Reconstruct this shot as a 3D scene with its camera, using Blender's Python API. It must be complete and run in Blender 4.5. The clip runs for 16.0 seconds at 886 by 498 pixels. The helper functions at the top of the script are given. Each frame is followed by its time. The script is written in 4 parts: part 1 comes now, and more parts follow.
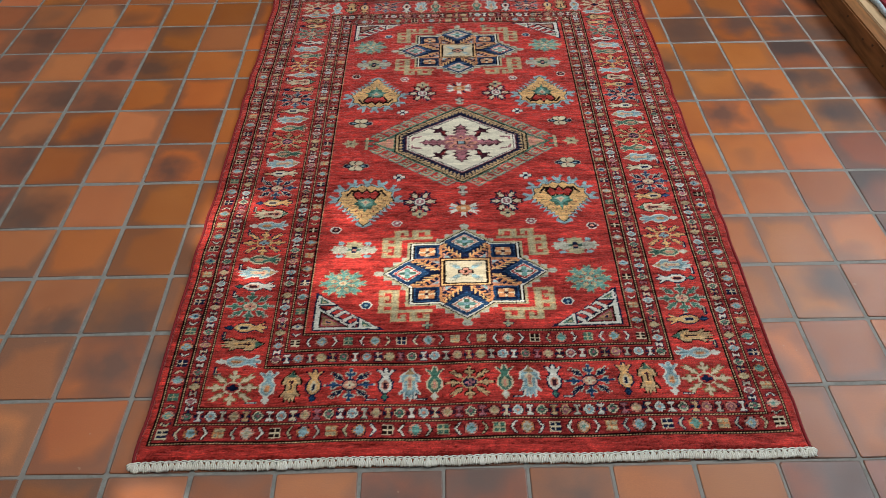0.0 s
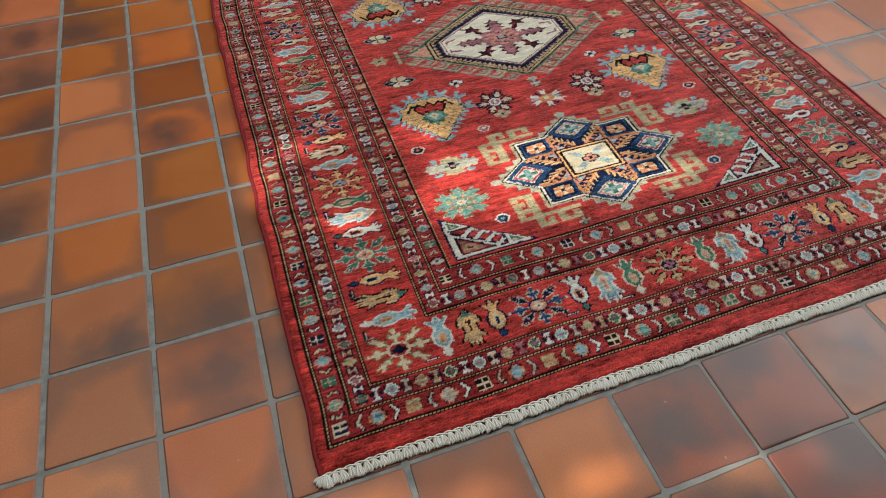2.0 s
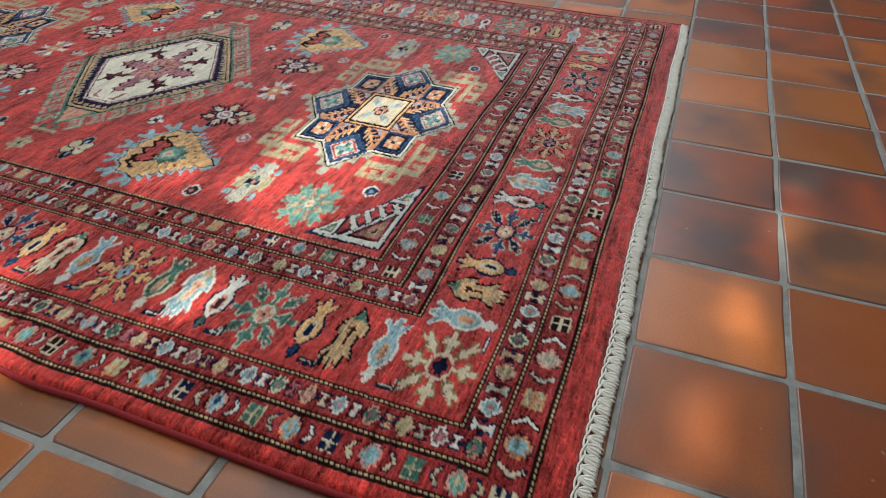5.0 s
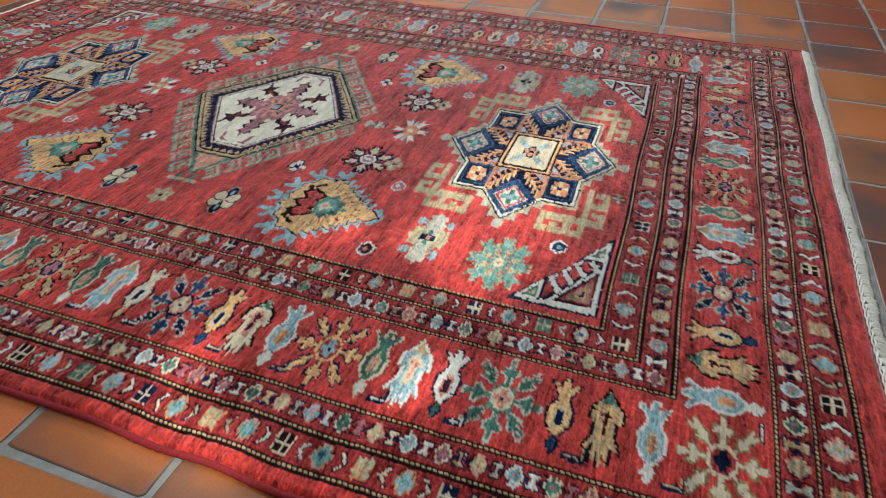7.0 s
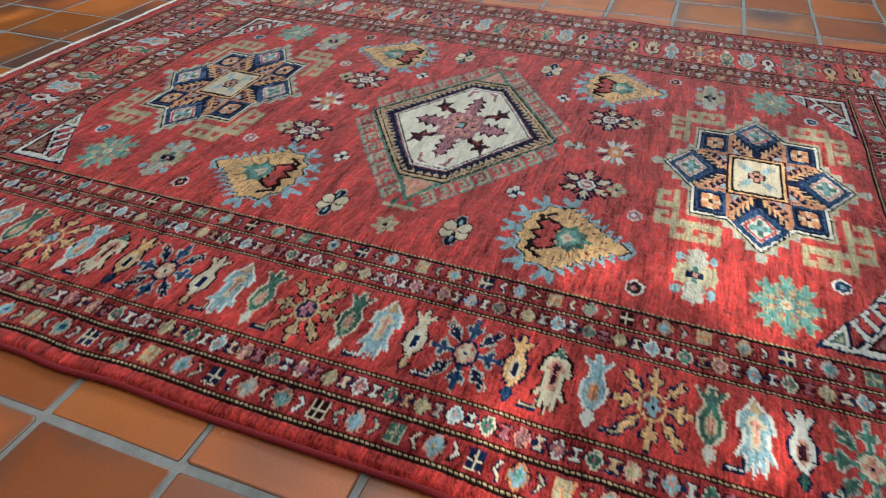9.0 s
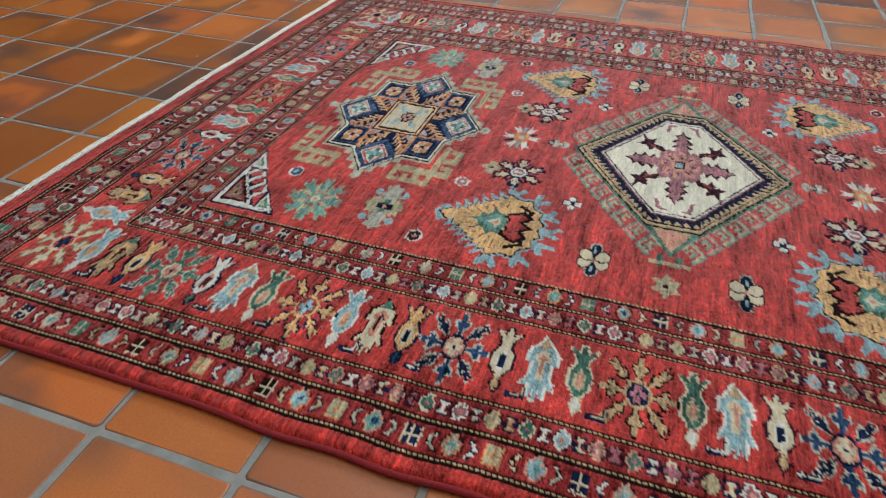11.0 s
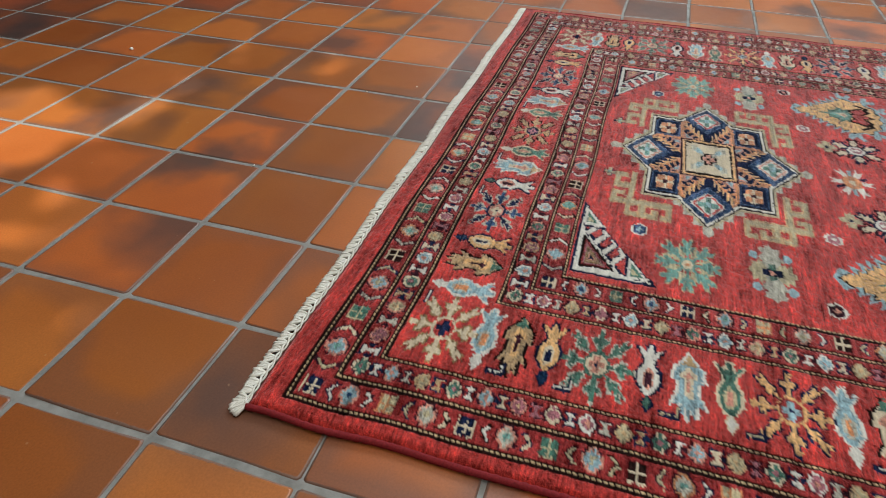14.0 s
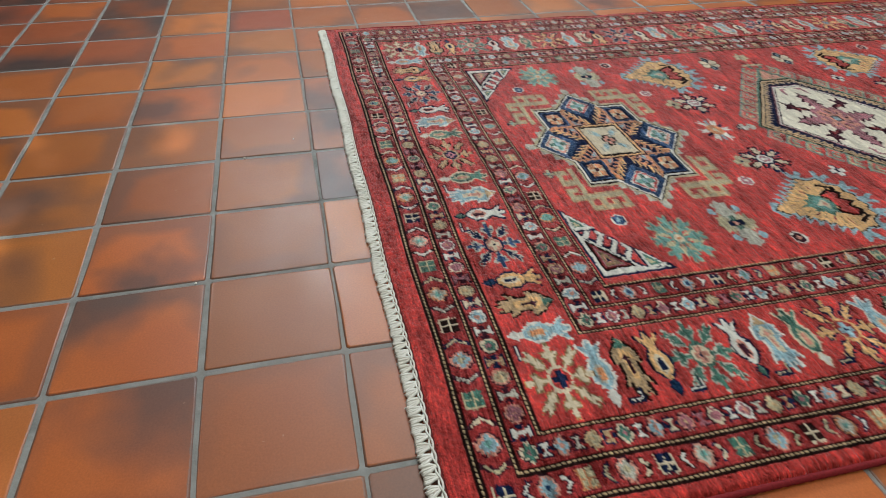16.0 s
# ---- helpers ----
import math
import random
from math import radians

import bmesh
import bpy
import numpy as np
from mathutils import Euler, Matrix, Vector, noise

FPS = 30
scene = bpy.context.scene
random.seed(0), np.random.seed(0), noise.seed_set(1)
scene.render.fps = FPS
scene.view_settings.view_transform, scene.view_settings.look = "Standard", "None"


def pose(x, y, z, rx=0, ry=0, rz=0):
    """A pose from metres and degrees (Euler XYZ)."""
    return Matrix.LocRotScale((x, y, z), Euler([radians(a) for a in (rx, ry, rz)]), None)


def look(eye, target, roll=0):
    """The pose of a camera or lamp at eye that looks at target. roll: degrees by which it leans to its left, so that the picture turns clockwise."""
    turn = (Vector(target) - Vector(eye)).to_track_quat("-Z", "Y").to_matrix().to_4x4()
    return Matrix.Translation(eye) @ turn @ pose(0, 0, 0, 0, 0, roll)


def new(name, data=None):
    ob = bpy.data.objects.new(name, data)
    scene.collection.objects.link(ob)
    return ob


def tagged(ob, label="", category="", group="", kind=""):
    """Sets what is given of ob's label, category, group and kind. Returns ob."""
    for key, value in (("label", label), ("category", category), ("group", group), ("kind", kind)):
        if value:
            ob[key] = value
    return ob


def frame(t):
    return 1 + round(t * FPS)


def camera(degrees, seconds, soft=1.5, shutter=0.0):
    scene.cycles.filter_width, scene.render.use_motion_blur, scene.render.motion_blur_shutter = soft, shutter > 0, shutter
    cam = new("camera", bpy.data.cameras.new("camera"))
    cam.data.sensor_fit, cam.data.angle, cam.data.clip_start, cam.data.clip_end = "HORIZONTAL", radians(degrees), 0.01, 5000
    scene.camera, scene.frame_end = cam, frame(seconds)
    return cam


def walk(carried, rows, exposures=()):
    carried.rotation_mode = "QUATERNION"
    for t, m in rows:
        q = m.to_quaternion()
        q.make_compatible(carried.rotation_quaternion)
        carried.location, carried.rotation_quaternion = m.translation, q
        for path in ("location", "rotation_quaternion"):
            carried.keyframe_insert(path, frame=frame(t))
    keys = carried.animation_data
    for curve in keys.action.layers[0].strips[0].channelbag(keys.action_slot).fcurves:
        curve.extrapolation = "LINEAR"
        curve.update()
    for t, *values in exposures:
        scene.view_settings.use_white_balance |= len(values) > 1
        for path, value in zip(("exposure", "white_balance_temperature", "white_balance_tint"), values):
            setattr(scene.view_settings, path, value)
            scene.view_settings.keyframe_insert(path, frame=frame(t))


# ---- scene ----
cam = camera(69.3, 16.0, soft=0.85)
PATH = [
    (0, (-0.052, -0.487, 1.165), (-0.036, 0.812, -0.356), -0.6),
    (0.5, (-0.184, -0.463, 1.074), (-0.17, 0.825, -0.457), -0.6),
    (1, (-0.303, -0.436, 0.993), (-0.237, 0.854, -0.534), -0.8),
    (1.5, (-0.438, -0.373, 0.915), (-0.198, 0.899, -0.61), -0.8),
    (2, (-0.575, -0.363, 0.857), (-0.15, 0.852, -0.674), -0.7),
    (2.5, (-0.719, -0.315, 0.804), (-0.084, 0.794, -0.735), -0.2),
    (3, (-0.795, -0.235, 0.74), (0.064, 0.71, -0.799), 0.0),
    (3.2, (-0.805, -0.198, 0.699), (0.137, 0.665, -0.84), 0.5),
    (5.3, (-0.868, 0.026, 0.479), (0.629, 0.552, -0.738), 0.6),
    (5.5, (-0.865, 0.045, 0.478), (0.634, 0.57, -0.737), 0.5),
    (6, (-0.873, 0.108, 0.483), (0.631, 0.632, -0.727), 0.5),
    (6.5, (-0.878, 0.177, 0.488), (0.62, 0.709, -0.726), 0.4),
    (7, (-0.866, 0.267, 0.495), (0.631, 0.793, -0.723), 0.4),
    (7.5, (-0.868, 0.363, 0.495), (0.626, 0.887, -0.727), 0.6),
    (8, (-0.88, 0.438, 0.497), (0.612, 0.974, -0.723), 0.4),
    (8.5, (-0.892, 0.51, 0.498), (0.601, 1.044, -0.72), -0.0),
    (9, (-0.9, 0.586, 0.494), (0.589, 1.125, -0.729), 0.4),
    (9.5, (-0.912, 0.677, 0.499), (0.58, 1.212, -0.72), 0.1),
    (9.7, (-0.918, 0.711, 0.503), (0.573, 1.256, -0.714), 0.1),
    (11.8, (-0.916, 1.086, 0.504), (0.585, 1.574, -0.725), 1.2),
    (12, (-0.918, 1.114, 0.5), (0.579, 1.602, -0.733), 1.3),
    (12.5, (-0.923, 1.186, 0.487), (0.582, 1.668, -0.739), 1.1),
    (13, (-0.909, 1.274, 0.484), (0.597, 1.764, -0.738), 1.2),
    (13.5, (-0.916, 1.373, 0.487), (0.583, 1.87, -0.74), 0.9),
    (14, (-0.936, 1.476, 0.501), (0.58, 1.941, -0.719), 0.9),
    (14.5, (-0.939, 1.57, 0.506), (0.607, 1.894, -0.721), 0.9),
    (15, (-0.928, 1.678, 0.515), (0.651, 1.796, -0.707), 0.9),
    (15.5, (-0.911, 1.767, 0.514), (0.666, 1.639, -0.709), 1.0),
    (16, (-0.866, 1.854, 0.525), (0.673, 1.468, -0.693), 1.1),
]
EXPOSURES = [(0, -0.12, 6450, 6), (3.2, -0.07, 6350, 6), (5.3, 0.0, 6150, 4), (8.5, -0.10, 5950, 3), (9.7, -0.06, 6050, 3), (12.0, 0.06, 6250, 4), (14.5, 0.04, 6450, 6), (16, 0.02, 6300, 4)]
walk(cam, [(t, look(eye, target, roll)) for t, eye, target, roll in PATH], EXPOSURES)


# ---------- light and exposure ----------
SUN_TO = Vector((-0.45, -0.25, 0.857)).normalized()   # towards the sun
world = bpy.data.worlds.new("sky")
scene.world = world
world.use_nodes = True
wn = world.node_tree
sky = wn.nodes.new("ShaderNodeTexSky")
sky.sky_type, sky.sun_disc = "NISHITA", False
sky.sun_elevation, sky.sun_rotation = math.asin(SUN_TO.z), math.atan2(SUN_TO.x, SUN_TO.y)
wn.links.new(sky.outputs[0], wn.nodes["Background"].inputs[0])
wn.nodes["Background"].inputs[1].default_value = 0.12

sun = new("sun", bpy.data.lights.new("sun", "SUN"))
sun.data.energy, sun.data.angle, sun.data.color = 4.2, radians(0.7), (1.0, 0.93, 0.82)
sun.matrix_world = look(SUN_TO * 10, (0, 0, 0))


def assumed_window_light(place, target, w, h, watts, colour):
    ob = new("assumed_window_light", bpy.data.lights.new("assumed_window_light", "AREA"))
    ob.data.shape, ob.data.size, ob.data.size_y = "RECTANGLE", w, h
    ob.data.energy, ob.data.color = watts, colour
    ob.matrix_world = look(place, target)
    return ob


# window and skylight are unseen and assumed; these area lamps stand in for them
assumed_window_light((2.37, 1.1, 1.95), (0.0, 1.1, 0.8), 2.4, 1.1, 80, (0.84, 0.93, 1.0))
assumed_window_light((-0.3, 1.15, 2.72), (-0.3, 1.15, 0.0), 4.0, 1.3, 53, (1.0, 0.98, 0.95))


# ---------- materials ----------
class Nodes:
    """A small builder for node materials."""

    def __init__(self, name):
        self.m = bpy.data.materials.new(name)
        self.m.use_nodes = True
        self.t = self.m.node_tree
        self.b = self.t.nodes["Principled BSDF"]

    def n(self, kind, **values):
        node = self.t.nodes.new("ShaderNode" + kind)
        for k, v in values.items():
            if k == "op":
                node.operation = v
            elif k == "blend":
                node.data_type, node.blend_type = "RGBA", v
            elif k == "attribute":
                node.attribute_name = v
        return node

    def link(self, a, b):
        self.t.links.new(a, b)

    def math(self, op, a, b=0.0, clamp=False):
        node = self.n("Math", op=op)
        node.use_clamp = clamp
        for i, v in enumerate((a, b)):
            if isinstance(v, (int, float)):
                node.inputs[i].default_value = v
            else:
                self.link(v, node.inputs[i])
        return node.outputs[0]

    def noise(self, scale, detail=3.0, rough=0.5, vector=None, out="Fac"):
        node = self.n("TexNoise")
        node.inputs["Scale"].default_value, node.inputs["Detail"].default_value = scale, detail
        node.inputs["Roughness"].default_value = rough
        if vector is not None:
            self.link(vector, node.inputs["Vector"])
        return node.outputs[out]

    def ramp(self, fac, *stops):
        node = self.n("ValToRGB")
        e = node.color_ramp.elements
        while len(e) < len(stops):
            e.new(0.5)
        for el, (p, c) in zip(e, stops):
            el.position = p
            el.color = (c, c, c, 1) if isinstance(c, (int, float)) else (*c, 1)
        self.link(fac, node.inputs[0])
        return node.outputs[0]

    def mix(self, fac, a, b, blend="MIX"):
        node = self.n("Mix", blend=blend)
        for v, i in ((fac, 0), (a, 6), (b, 7)):
            if isinstance(v, (int, float)):
                node.inputs[i].default_value = v
            elif isinstance(v, tuple):
                node.inputs[i].default_value = (*v, 1)
            else:
                self.link(v, node.inputs[i])
        return node.outputs[2]

    def scaled(self, vector, x, y, z):
        node = self.n("Mapping")
        node.inputs["Scale"].default_value = (x, y, z)
        self.link(vector, node.inputs["Vector"])
        return node.outputs[0]

    def position(self):
        return self.n("NewGeometry").outputs["Position"]

    def bump(self, height, strength, distance):
        node = self.n("Bump")
        node.inputs["Strength"].default_value, node.inputs["Distance"].default_value = strength, distance
        self.link(height, node.inputs["Height"])
        self.link(node.outputs[0], self.b.inputs["Normal"])

    def done(self, colour=None, rough=None, spec=None):
        for v, key in ((colour, "Base Color"), (rough, "Roughness"), (spec, "Specular IOR Level")):
            if v is None:
                continue
            if isinstance(v, (int, float)):
                self.b.inputs[key].default_value = v
            elif isinstance(v, tuple):
                self.b.inputs[key].default_value = (*v, 1)
            else:
                self.link(v, self.b.inputs[key])
        return self.m


def pile_material():
    k = Nodes("wool_pile")
    p = k.position()
    col = k.n("Attribute", attribute="dye").outputs["Color"]
    streak = k.noise(55, 3, 0.6, k.scaled(p, 0.25, 2.4, 1))       # rows of weft show as faint streaks along the width
    tuft = k.noise(170, 3, 0.6, k.scaled(p, 0.45, 1.9, 1))         # tufts that lean together; the shade between them goes into the colour
    fine = k.noise(800, 2, 0.6, p)
    blotch = k.noise(7, 2, 0.5, p)
    v = k.math("MULTIPLY", k.ramp(streak, (0.28, 0.62), (0.72, 1.36)), k.ramp(fine, (0.28, 0.62), (0.72, 1.38)))
    v = k.math("MULTIPLY", v, k.ramp(tuft, (0.32, 0.62), (0.68, 1.38)))
    v = k.math("MULTIPLY", v, k.ramp(blotch, (0.3, 0.9), (0.7, 1.08)))
    brush_shimmer = k.noise(26, 3, 0.6, k.scaled(p, 0.55, 1.6, 1))       # shimmer of pile brushed one way or the other, painted as lighter and darker patches
    v = k.math("MULTIPLY", v, k.ramp(brush_shimmer, (0.38, 0.70), (0.62, 1.34)))
    pale = k.n("RGBToBW")                                          # undyed wool shows the tufts less
    k.link(col, pale.inputs[0])
    col = k.mix(k.ramp(pale.outputs[0], (0.12, 1.0), (0.45, 0.25)), col, k.mix(1.0, col, v, "MULTIPLY"))
    k.bump(k.math("ADD", k.math("MULTIPLY", fine, 0.5), k.math("ADD", tuft, k.math("MULTIPLY", streak, 0.6))), 0.8, 0.0024)
    k.b.inputs["Sheen Roughness"].default_value = 0.32
    # pale and red wool shimmers, the dark wool hardly at all
    grey = k.n("RGBToBW")
    k.link(col, grey.inputs[0])
    k.link(k.math("MULTIPLY", k.ramp(grey.outputs[0], (0.01, 0.03), (0.07, 1.0)), SHEEN), k.b.inputs["Sheen Weight"])
    k.link(k.mix(0.76, col, (1.0, 0.84, 0.83)), k.b.inputs["Sheen Tint"])
    k.link(k.math("MULTIPLY", k.ramp(grey.outputs[0], (0.02, 0.05), (0.09, 0.75)), 0.40), k.b.inputs["Specular IOR Level"])
    k.link(k.mix(0.7, col, (1.0, 0.82, 0.80)), k.b.inputs["Specular Tint"])
    return k.done(col, 0.56)


def tile_material(name, base, flash, amount):
    """Fired terracotta: body colour that differs tile by tile, and dark smoky flashes from the kiln."""
    k = Nodes(name)
    p = k.position()
    r = k.math("ADD", k.n("ObjectInfo").outputs["Random"], k.n("NewGeometry").outputs["Random Per Island"])
    shift = k.n("CombineXYZ")
    for i, f in enumerate((37.0, 91.0, 53.0)):
        k.link(k.math("MULTIPLY", r, f), shift.inputs[i])
    q = k.n("VectorMath", op="ADD")
    k.link(p, q.inputs[0]), k.link(shift.outputs[0], q.inputs[1])
    q = q.outputs[0]
    body = k.mix(k.ramp(k.noise(5, 2, 0.5, q), (0.3, 0.0), (0.7, 1.0)), base, tuple(c * f for c, f in zip(base, (1.18, 1.30, 1.35))))
    tone = k.n("HueSaturation")
    k.link(k.math("ADD", k.math("MULTIPLY", k.math("FRACT", k.math("MULTIPLY", r, 7.31)), 0.50), 0.70), tone.inputs["Value"])
    k.link(k.math("ADD", k.math("MULTIPLY", k.math("FRACT", k.math("MULTIPLY", r, 3.77)), 0.010), 0.492), tone.inputs["Hue"])
    k.link(body, tone.inputs["Color"])
    smoke = k.noise(5.0, 1.5, 0.4, q)
    smoke = k.ramp(smoke, (0.60 - amount, 0.0), (0.78 - amount * 0.7, 1.0))
    col = k.mix(smoke, tone.outputs[0], flash)
    # one larger smoke mark where a tile touched its neighbour in the kiln: its middle and reach are the tile's own
    mark = k.n("Attribute", attribute="flash")
    mark.attribute_type = "OBJECT"
    parts, here = k.n("SeparateXYZ"), k.n("SeparateXYZ")
    k.link(mark.outputs["Vector"], parts.inputs[0]), k.link(p, here.inputs[0])
    dx, dy = (k.math("SUBTRACT", here.outputs[n], parts.outputs[n]) for n in (0, 1))
    away = k.math("SQRT", k.math("ADD", k.math("MULTIPLY", dx, dx), k.math("MULTIPLY", dy, dy)))
    away = k.math("ADD", away, k.math("MULTIPLY", k.math("SUBTRACT", k.noise(16, 2, 0.5, q), 0.5), 0.12))
    near = k.math("SUBTRACT", 1.0, k.math("DIVIDE", away, k.math("MAXIMUM", parts.outputs[2], 0.001)))
    col = k.mix(k.ramp(k.math("MULTIPLY", near, 1.0, True), (0.0, 0.0), (0.35, 0.36), (0.85, 0.78)), col, (0.075, 0.050, 0.046))
    # smoky rim: the kiln darkened some of the edges, unevenly
    rim = k.n("SeparateXYZ")
    k.link(k.n("Attribute", attribute="local").outputs["Vector"], rim.inputs[0])
    x, y = rim.outputs[0], rim.outputs[1]
    side = k.math("MAXIMUM", k.math("ABSOLUTE", x), k.math("ABSOLUTE", y))
    side = k.math("ADD", side, k.math("MULTIPLY", k.math("SUBTRACT", k.noise(11, 2, 0.5, q), 0.5), 0.75))
    side = k.math("ADD", side, k.math("MULTIPLY", x, k.math("SUBTRACT", k.math("FRACT", k.math("MULTIPLY", r, 5.13)), 0.5)))
    side = k.ramp(side, (0.66, 0.0), (1.22, 1.0))
    col = k.mix(k.math("MULTIPLY", side, k.math("ADD", 0.10, k.math("MULTIPLY", k.math("FRACT", k.math("MULTIPLY", r, 9.7)), 0.50))), col, tuple(0.5 * f + 0.5 * b for f, b in zip(flash, (0.10, 0.075, 0.062))))
    chip = k.ramp(k.math("ADD", k.math("MAXIMUM", k.math("ABSOLUTE", x), k.math("ABSOLUTE", y)), k.math("MULTIPLY", k.noise(130, 3, 0.6, q), 0.05)), (0.985, 0.0), (1.01, 0.6))
    col = k.mix(chip, col, (0.16, 0.13, 0.115))
    grit = k.noise(420, 3, 0.6, p)
    col = k.mix(1.0, col, k.ramp(grit, (0.3, 0.88), (0.7, 1.08)), "MULTIPLY")
    specks = k.ramp(k.noise(95, 1, 0.4, q), (0.80, 0.0), (0.83, 1.0))
    col = k.mix(k.math("MULTIPLY", specks, 0.35), col, (0.52, 0.33, 0.2))
    wear = k.noise(14, 4, 0.6, q)
    k.bump(k.math("ADD", k.math("MULTIPLY", grit, 0.25), k.noise(16, 2, 0.5, q)), 0.20, 0.0016)
    return k.done(col, k.ramp(wear, (0.3, 0.36), (0.7, 0.48)), 0.50)


def grout_material():
    k = Nodes("grout")
    p = k.position()
    col = k.ramp(k.noise(35, 4, 0.65, p), (0.3, (0.14, 0.142, 0.134)), (0.7, (0.32, 0.32, 0.30)))
    col = k.mix(k.ramp(k.noise(3, 2, 0.5, p), (0.35, 0.0), (0.65, 0.8)), col, (0.28, 0.26, 0.24))
    k.bump(k.noise(300, 3, 0.6, p), 0.5, 0.001)
    return k.done(col, 0.85, 0.25)


def cotton_material():
    k = Nodes("cotton")
    p = k.position()
    col = k.ramp(k.noise(60, 3, 0.6, p), (0.3, (0.70, 0.67, 0.58)), (0.7, (0.85, 0.83, 0.76)))
    k.bump(k.noise(1400, 2, 0.5, p), 0.6, 0.0006)
    return k.done(col, 0.9, 0.15)


def plain_material(name, base, scale=40, spread=0.25, rough=0.7, stretch=(1, 1, 1)):
    k = Nodes(name)
    p = k.scaled(k.position(), *stretch)
    f = k.noise(scale, 4, 0.6, p)
    lo, hi = tuple(c * (1 - spread) for c in base), tuple(min(1, c * (1 + spread)) for c in base)
    k.bump(f, 0.25, 0.002)
    return k.done(k.ramp(f, (0.3, lo), (0.7, hi)), rough, 0.3)


SHEEN = 0.9
M_PILE = pile_material()
M_TILE = {
    "clear": tile_material("terracotta", (0.395, 0.114, 0.024), (0.085, 0.045, 0.038), -0.05),
    "flashed": tile_material("terracotta_flashed", (0.38, 0.112, 0.026), (0.11, 0.055, 0.042), 0.0),
    # floor sheen is mixed into this paler body colour
    "pale": tile_material("terracotta_sheen", (0.46, 0.150, 0.055), (0.13, 0.075, 0.06), -0.03),
    # serves the truly dark tiles and stands in for dim floor
    "dark": tile_material("terracotta_dark_shaded", (0.27, 0.070, 0.025), (0.075, 0.044, 0.038), 0.10),
}
M_GROUT = grout_material()
M_COTTON = cotton_material()
M_SELVEDGE = plain_material("selvedge_wool", (0.20, 0.012, 0.016), 500, 0.3, 0.85)
M_BACK = plain_material("rug_back", (0.16, 0.03, 0.03), 300, 0.3, 0.9)
M_BEAM = plain_material("oiled_pine", (0.20, 0.085, 0.03), 9, 0.45, 0.5, (6, 0.7, 6))
M_PLANK = plain_material("raw_pine", (0.50, 0.33, 0.19), 9, 0.2, 0.6, (6, 0.7, 6))
M_PLASTER = plain_material("plaster", (0.50, 0.47, 0.42), 25, 0.05, 0.9)
M_DARKWOOD = plain_material("dark_wood", (0.055, 0.026, 0.014), 8, 0.4, 0.5, (5, 5, 0.6))
M_CEILING = plain_material("ceiling_paint", (0.42, 0.37, 0.31), 20, 0.04, 0.9)
M_LEAF = plain_material("screen_leaf", (0.05, 0.09, 0.03), 12, 0.4, 0.6)
M_SECOND = plain_material("wine_wool", (0.20, 0.02, 0.03), 180, 0.4, 0.9)
M_BRAID = plain_material("blue_grey_braid", (0.34, 0.39, 0.43), 220, 0.35, 0.9)


# ---------- mesh helpers ----------
def part(name, bm, material, parent=None, label="", smooth=False):
    me = bpy.data.meshes.new(name)
    bm.to_mesh(me)
    bm.free()
    me.materials.append(material)
    if smooth:
        me.shade_smooth()
    ob = new(name, me)
    if parent is not None:
        ob.parent = parent
    if label:
        tagged(ob, label)
    return ob


def box(bm, x0, x1, y0, y1, z0, z1, bevel=0.0):
    r = bmesh.ops.create_cube(bm, size=1.0, matrix=Matrix.LocRotScale(
        ((x0 + x1) / 2, (y0 + y1) / 2, (z0 + z1) / 2), None, (x1 - x0, y1 - y0, z1 - z0)))
    if bevel:
        edges = {e for v in r["verts"] for e in v.link_edges}
        bmesh.ops.bevel(bm, geom=list(edges), offset=bevel, segments=2, affect="EDGES", clamp_overlap=True)
    return bm


def tube(bm, points, radius, sides=6, squash=1.0):
    """A tube along points; the radius may be a function of the share of the way."""
    rings = []
    n = len(points)
    for i, p in enumerate(points):
        p = Vector(p)
        d = (Vector(points[min(i + 1, n - 1)]) - Vector(points[max(i - 1, 0)])).normalized()
        a = d.orthogonal().normalized() if abs(d.z) > 0.9 else d.cross(Vector((0, 0, 1))).normalized()
        b = a.cross(d)
        r = radius(i / (n - 1)) if callable(radius) else radius
        rings.append([bm.verts.new(p + r * (math.cos(2 * math.pi * k / sides) * a + squash * math.sin(2 * math.pi * k / sides) * b)) for k in range(sides)])
    for r0, r1 in zip(rings, rings[1:]):
        for k in range(sides):
            bm.faces.new((r0[k], r0[(k + 1) % sides], r1[(k + 1) % sides], r1[k]))
    bm.faces.new(rings[0][::-1]), bm.faces.new(rings[-1])
    return bm


# ---------- room: unseen plain shell, assumed round the floor ---
X0, X1, Y0, Y1, H = -3.2, 2.4, -2.8, 5.2, 2.7


def wall(name, axis, at, thick, a0, a1, openings=()):
    """An upright wall with openings (a0, a1, z0, z1) cut right through it."""
    bm = bmesh.new()
    cuts = sorted({a0, a1, *(o[0] for o in openings), *(o[1] for o in openings)})
    for c0, c1 in zip(cuts, cuts[1:]):
        holes = sorted((o[2], o[3]) for o in openings if o[0] <= c0 and o[1] >= c1)
        z = 0.0
        for h0, h1 in holes + [(H, H)]:
            if h0 - z > 0.001:
                lo, hi = min(at, at + thick), max(at, at + thick)
                if axis == "x":
                    box(bm, lo, hi, c0, c1, z - (0.02 if z == 0 else 0), h0)
                else:
                    box(bm, c0, c1, lo, hi, z - (0.02 if z == 0 else 0), h0)
            z = h1
    return bm


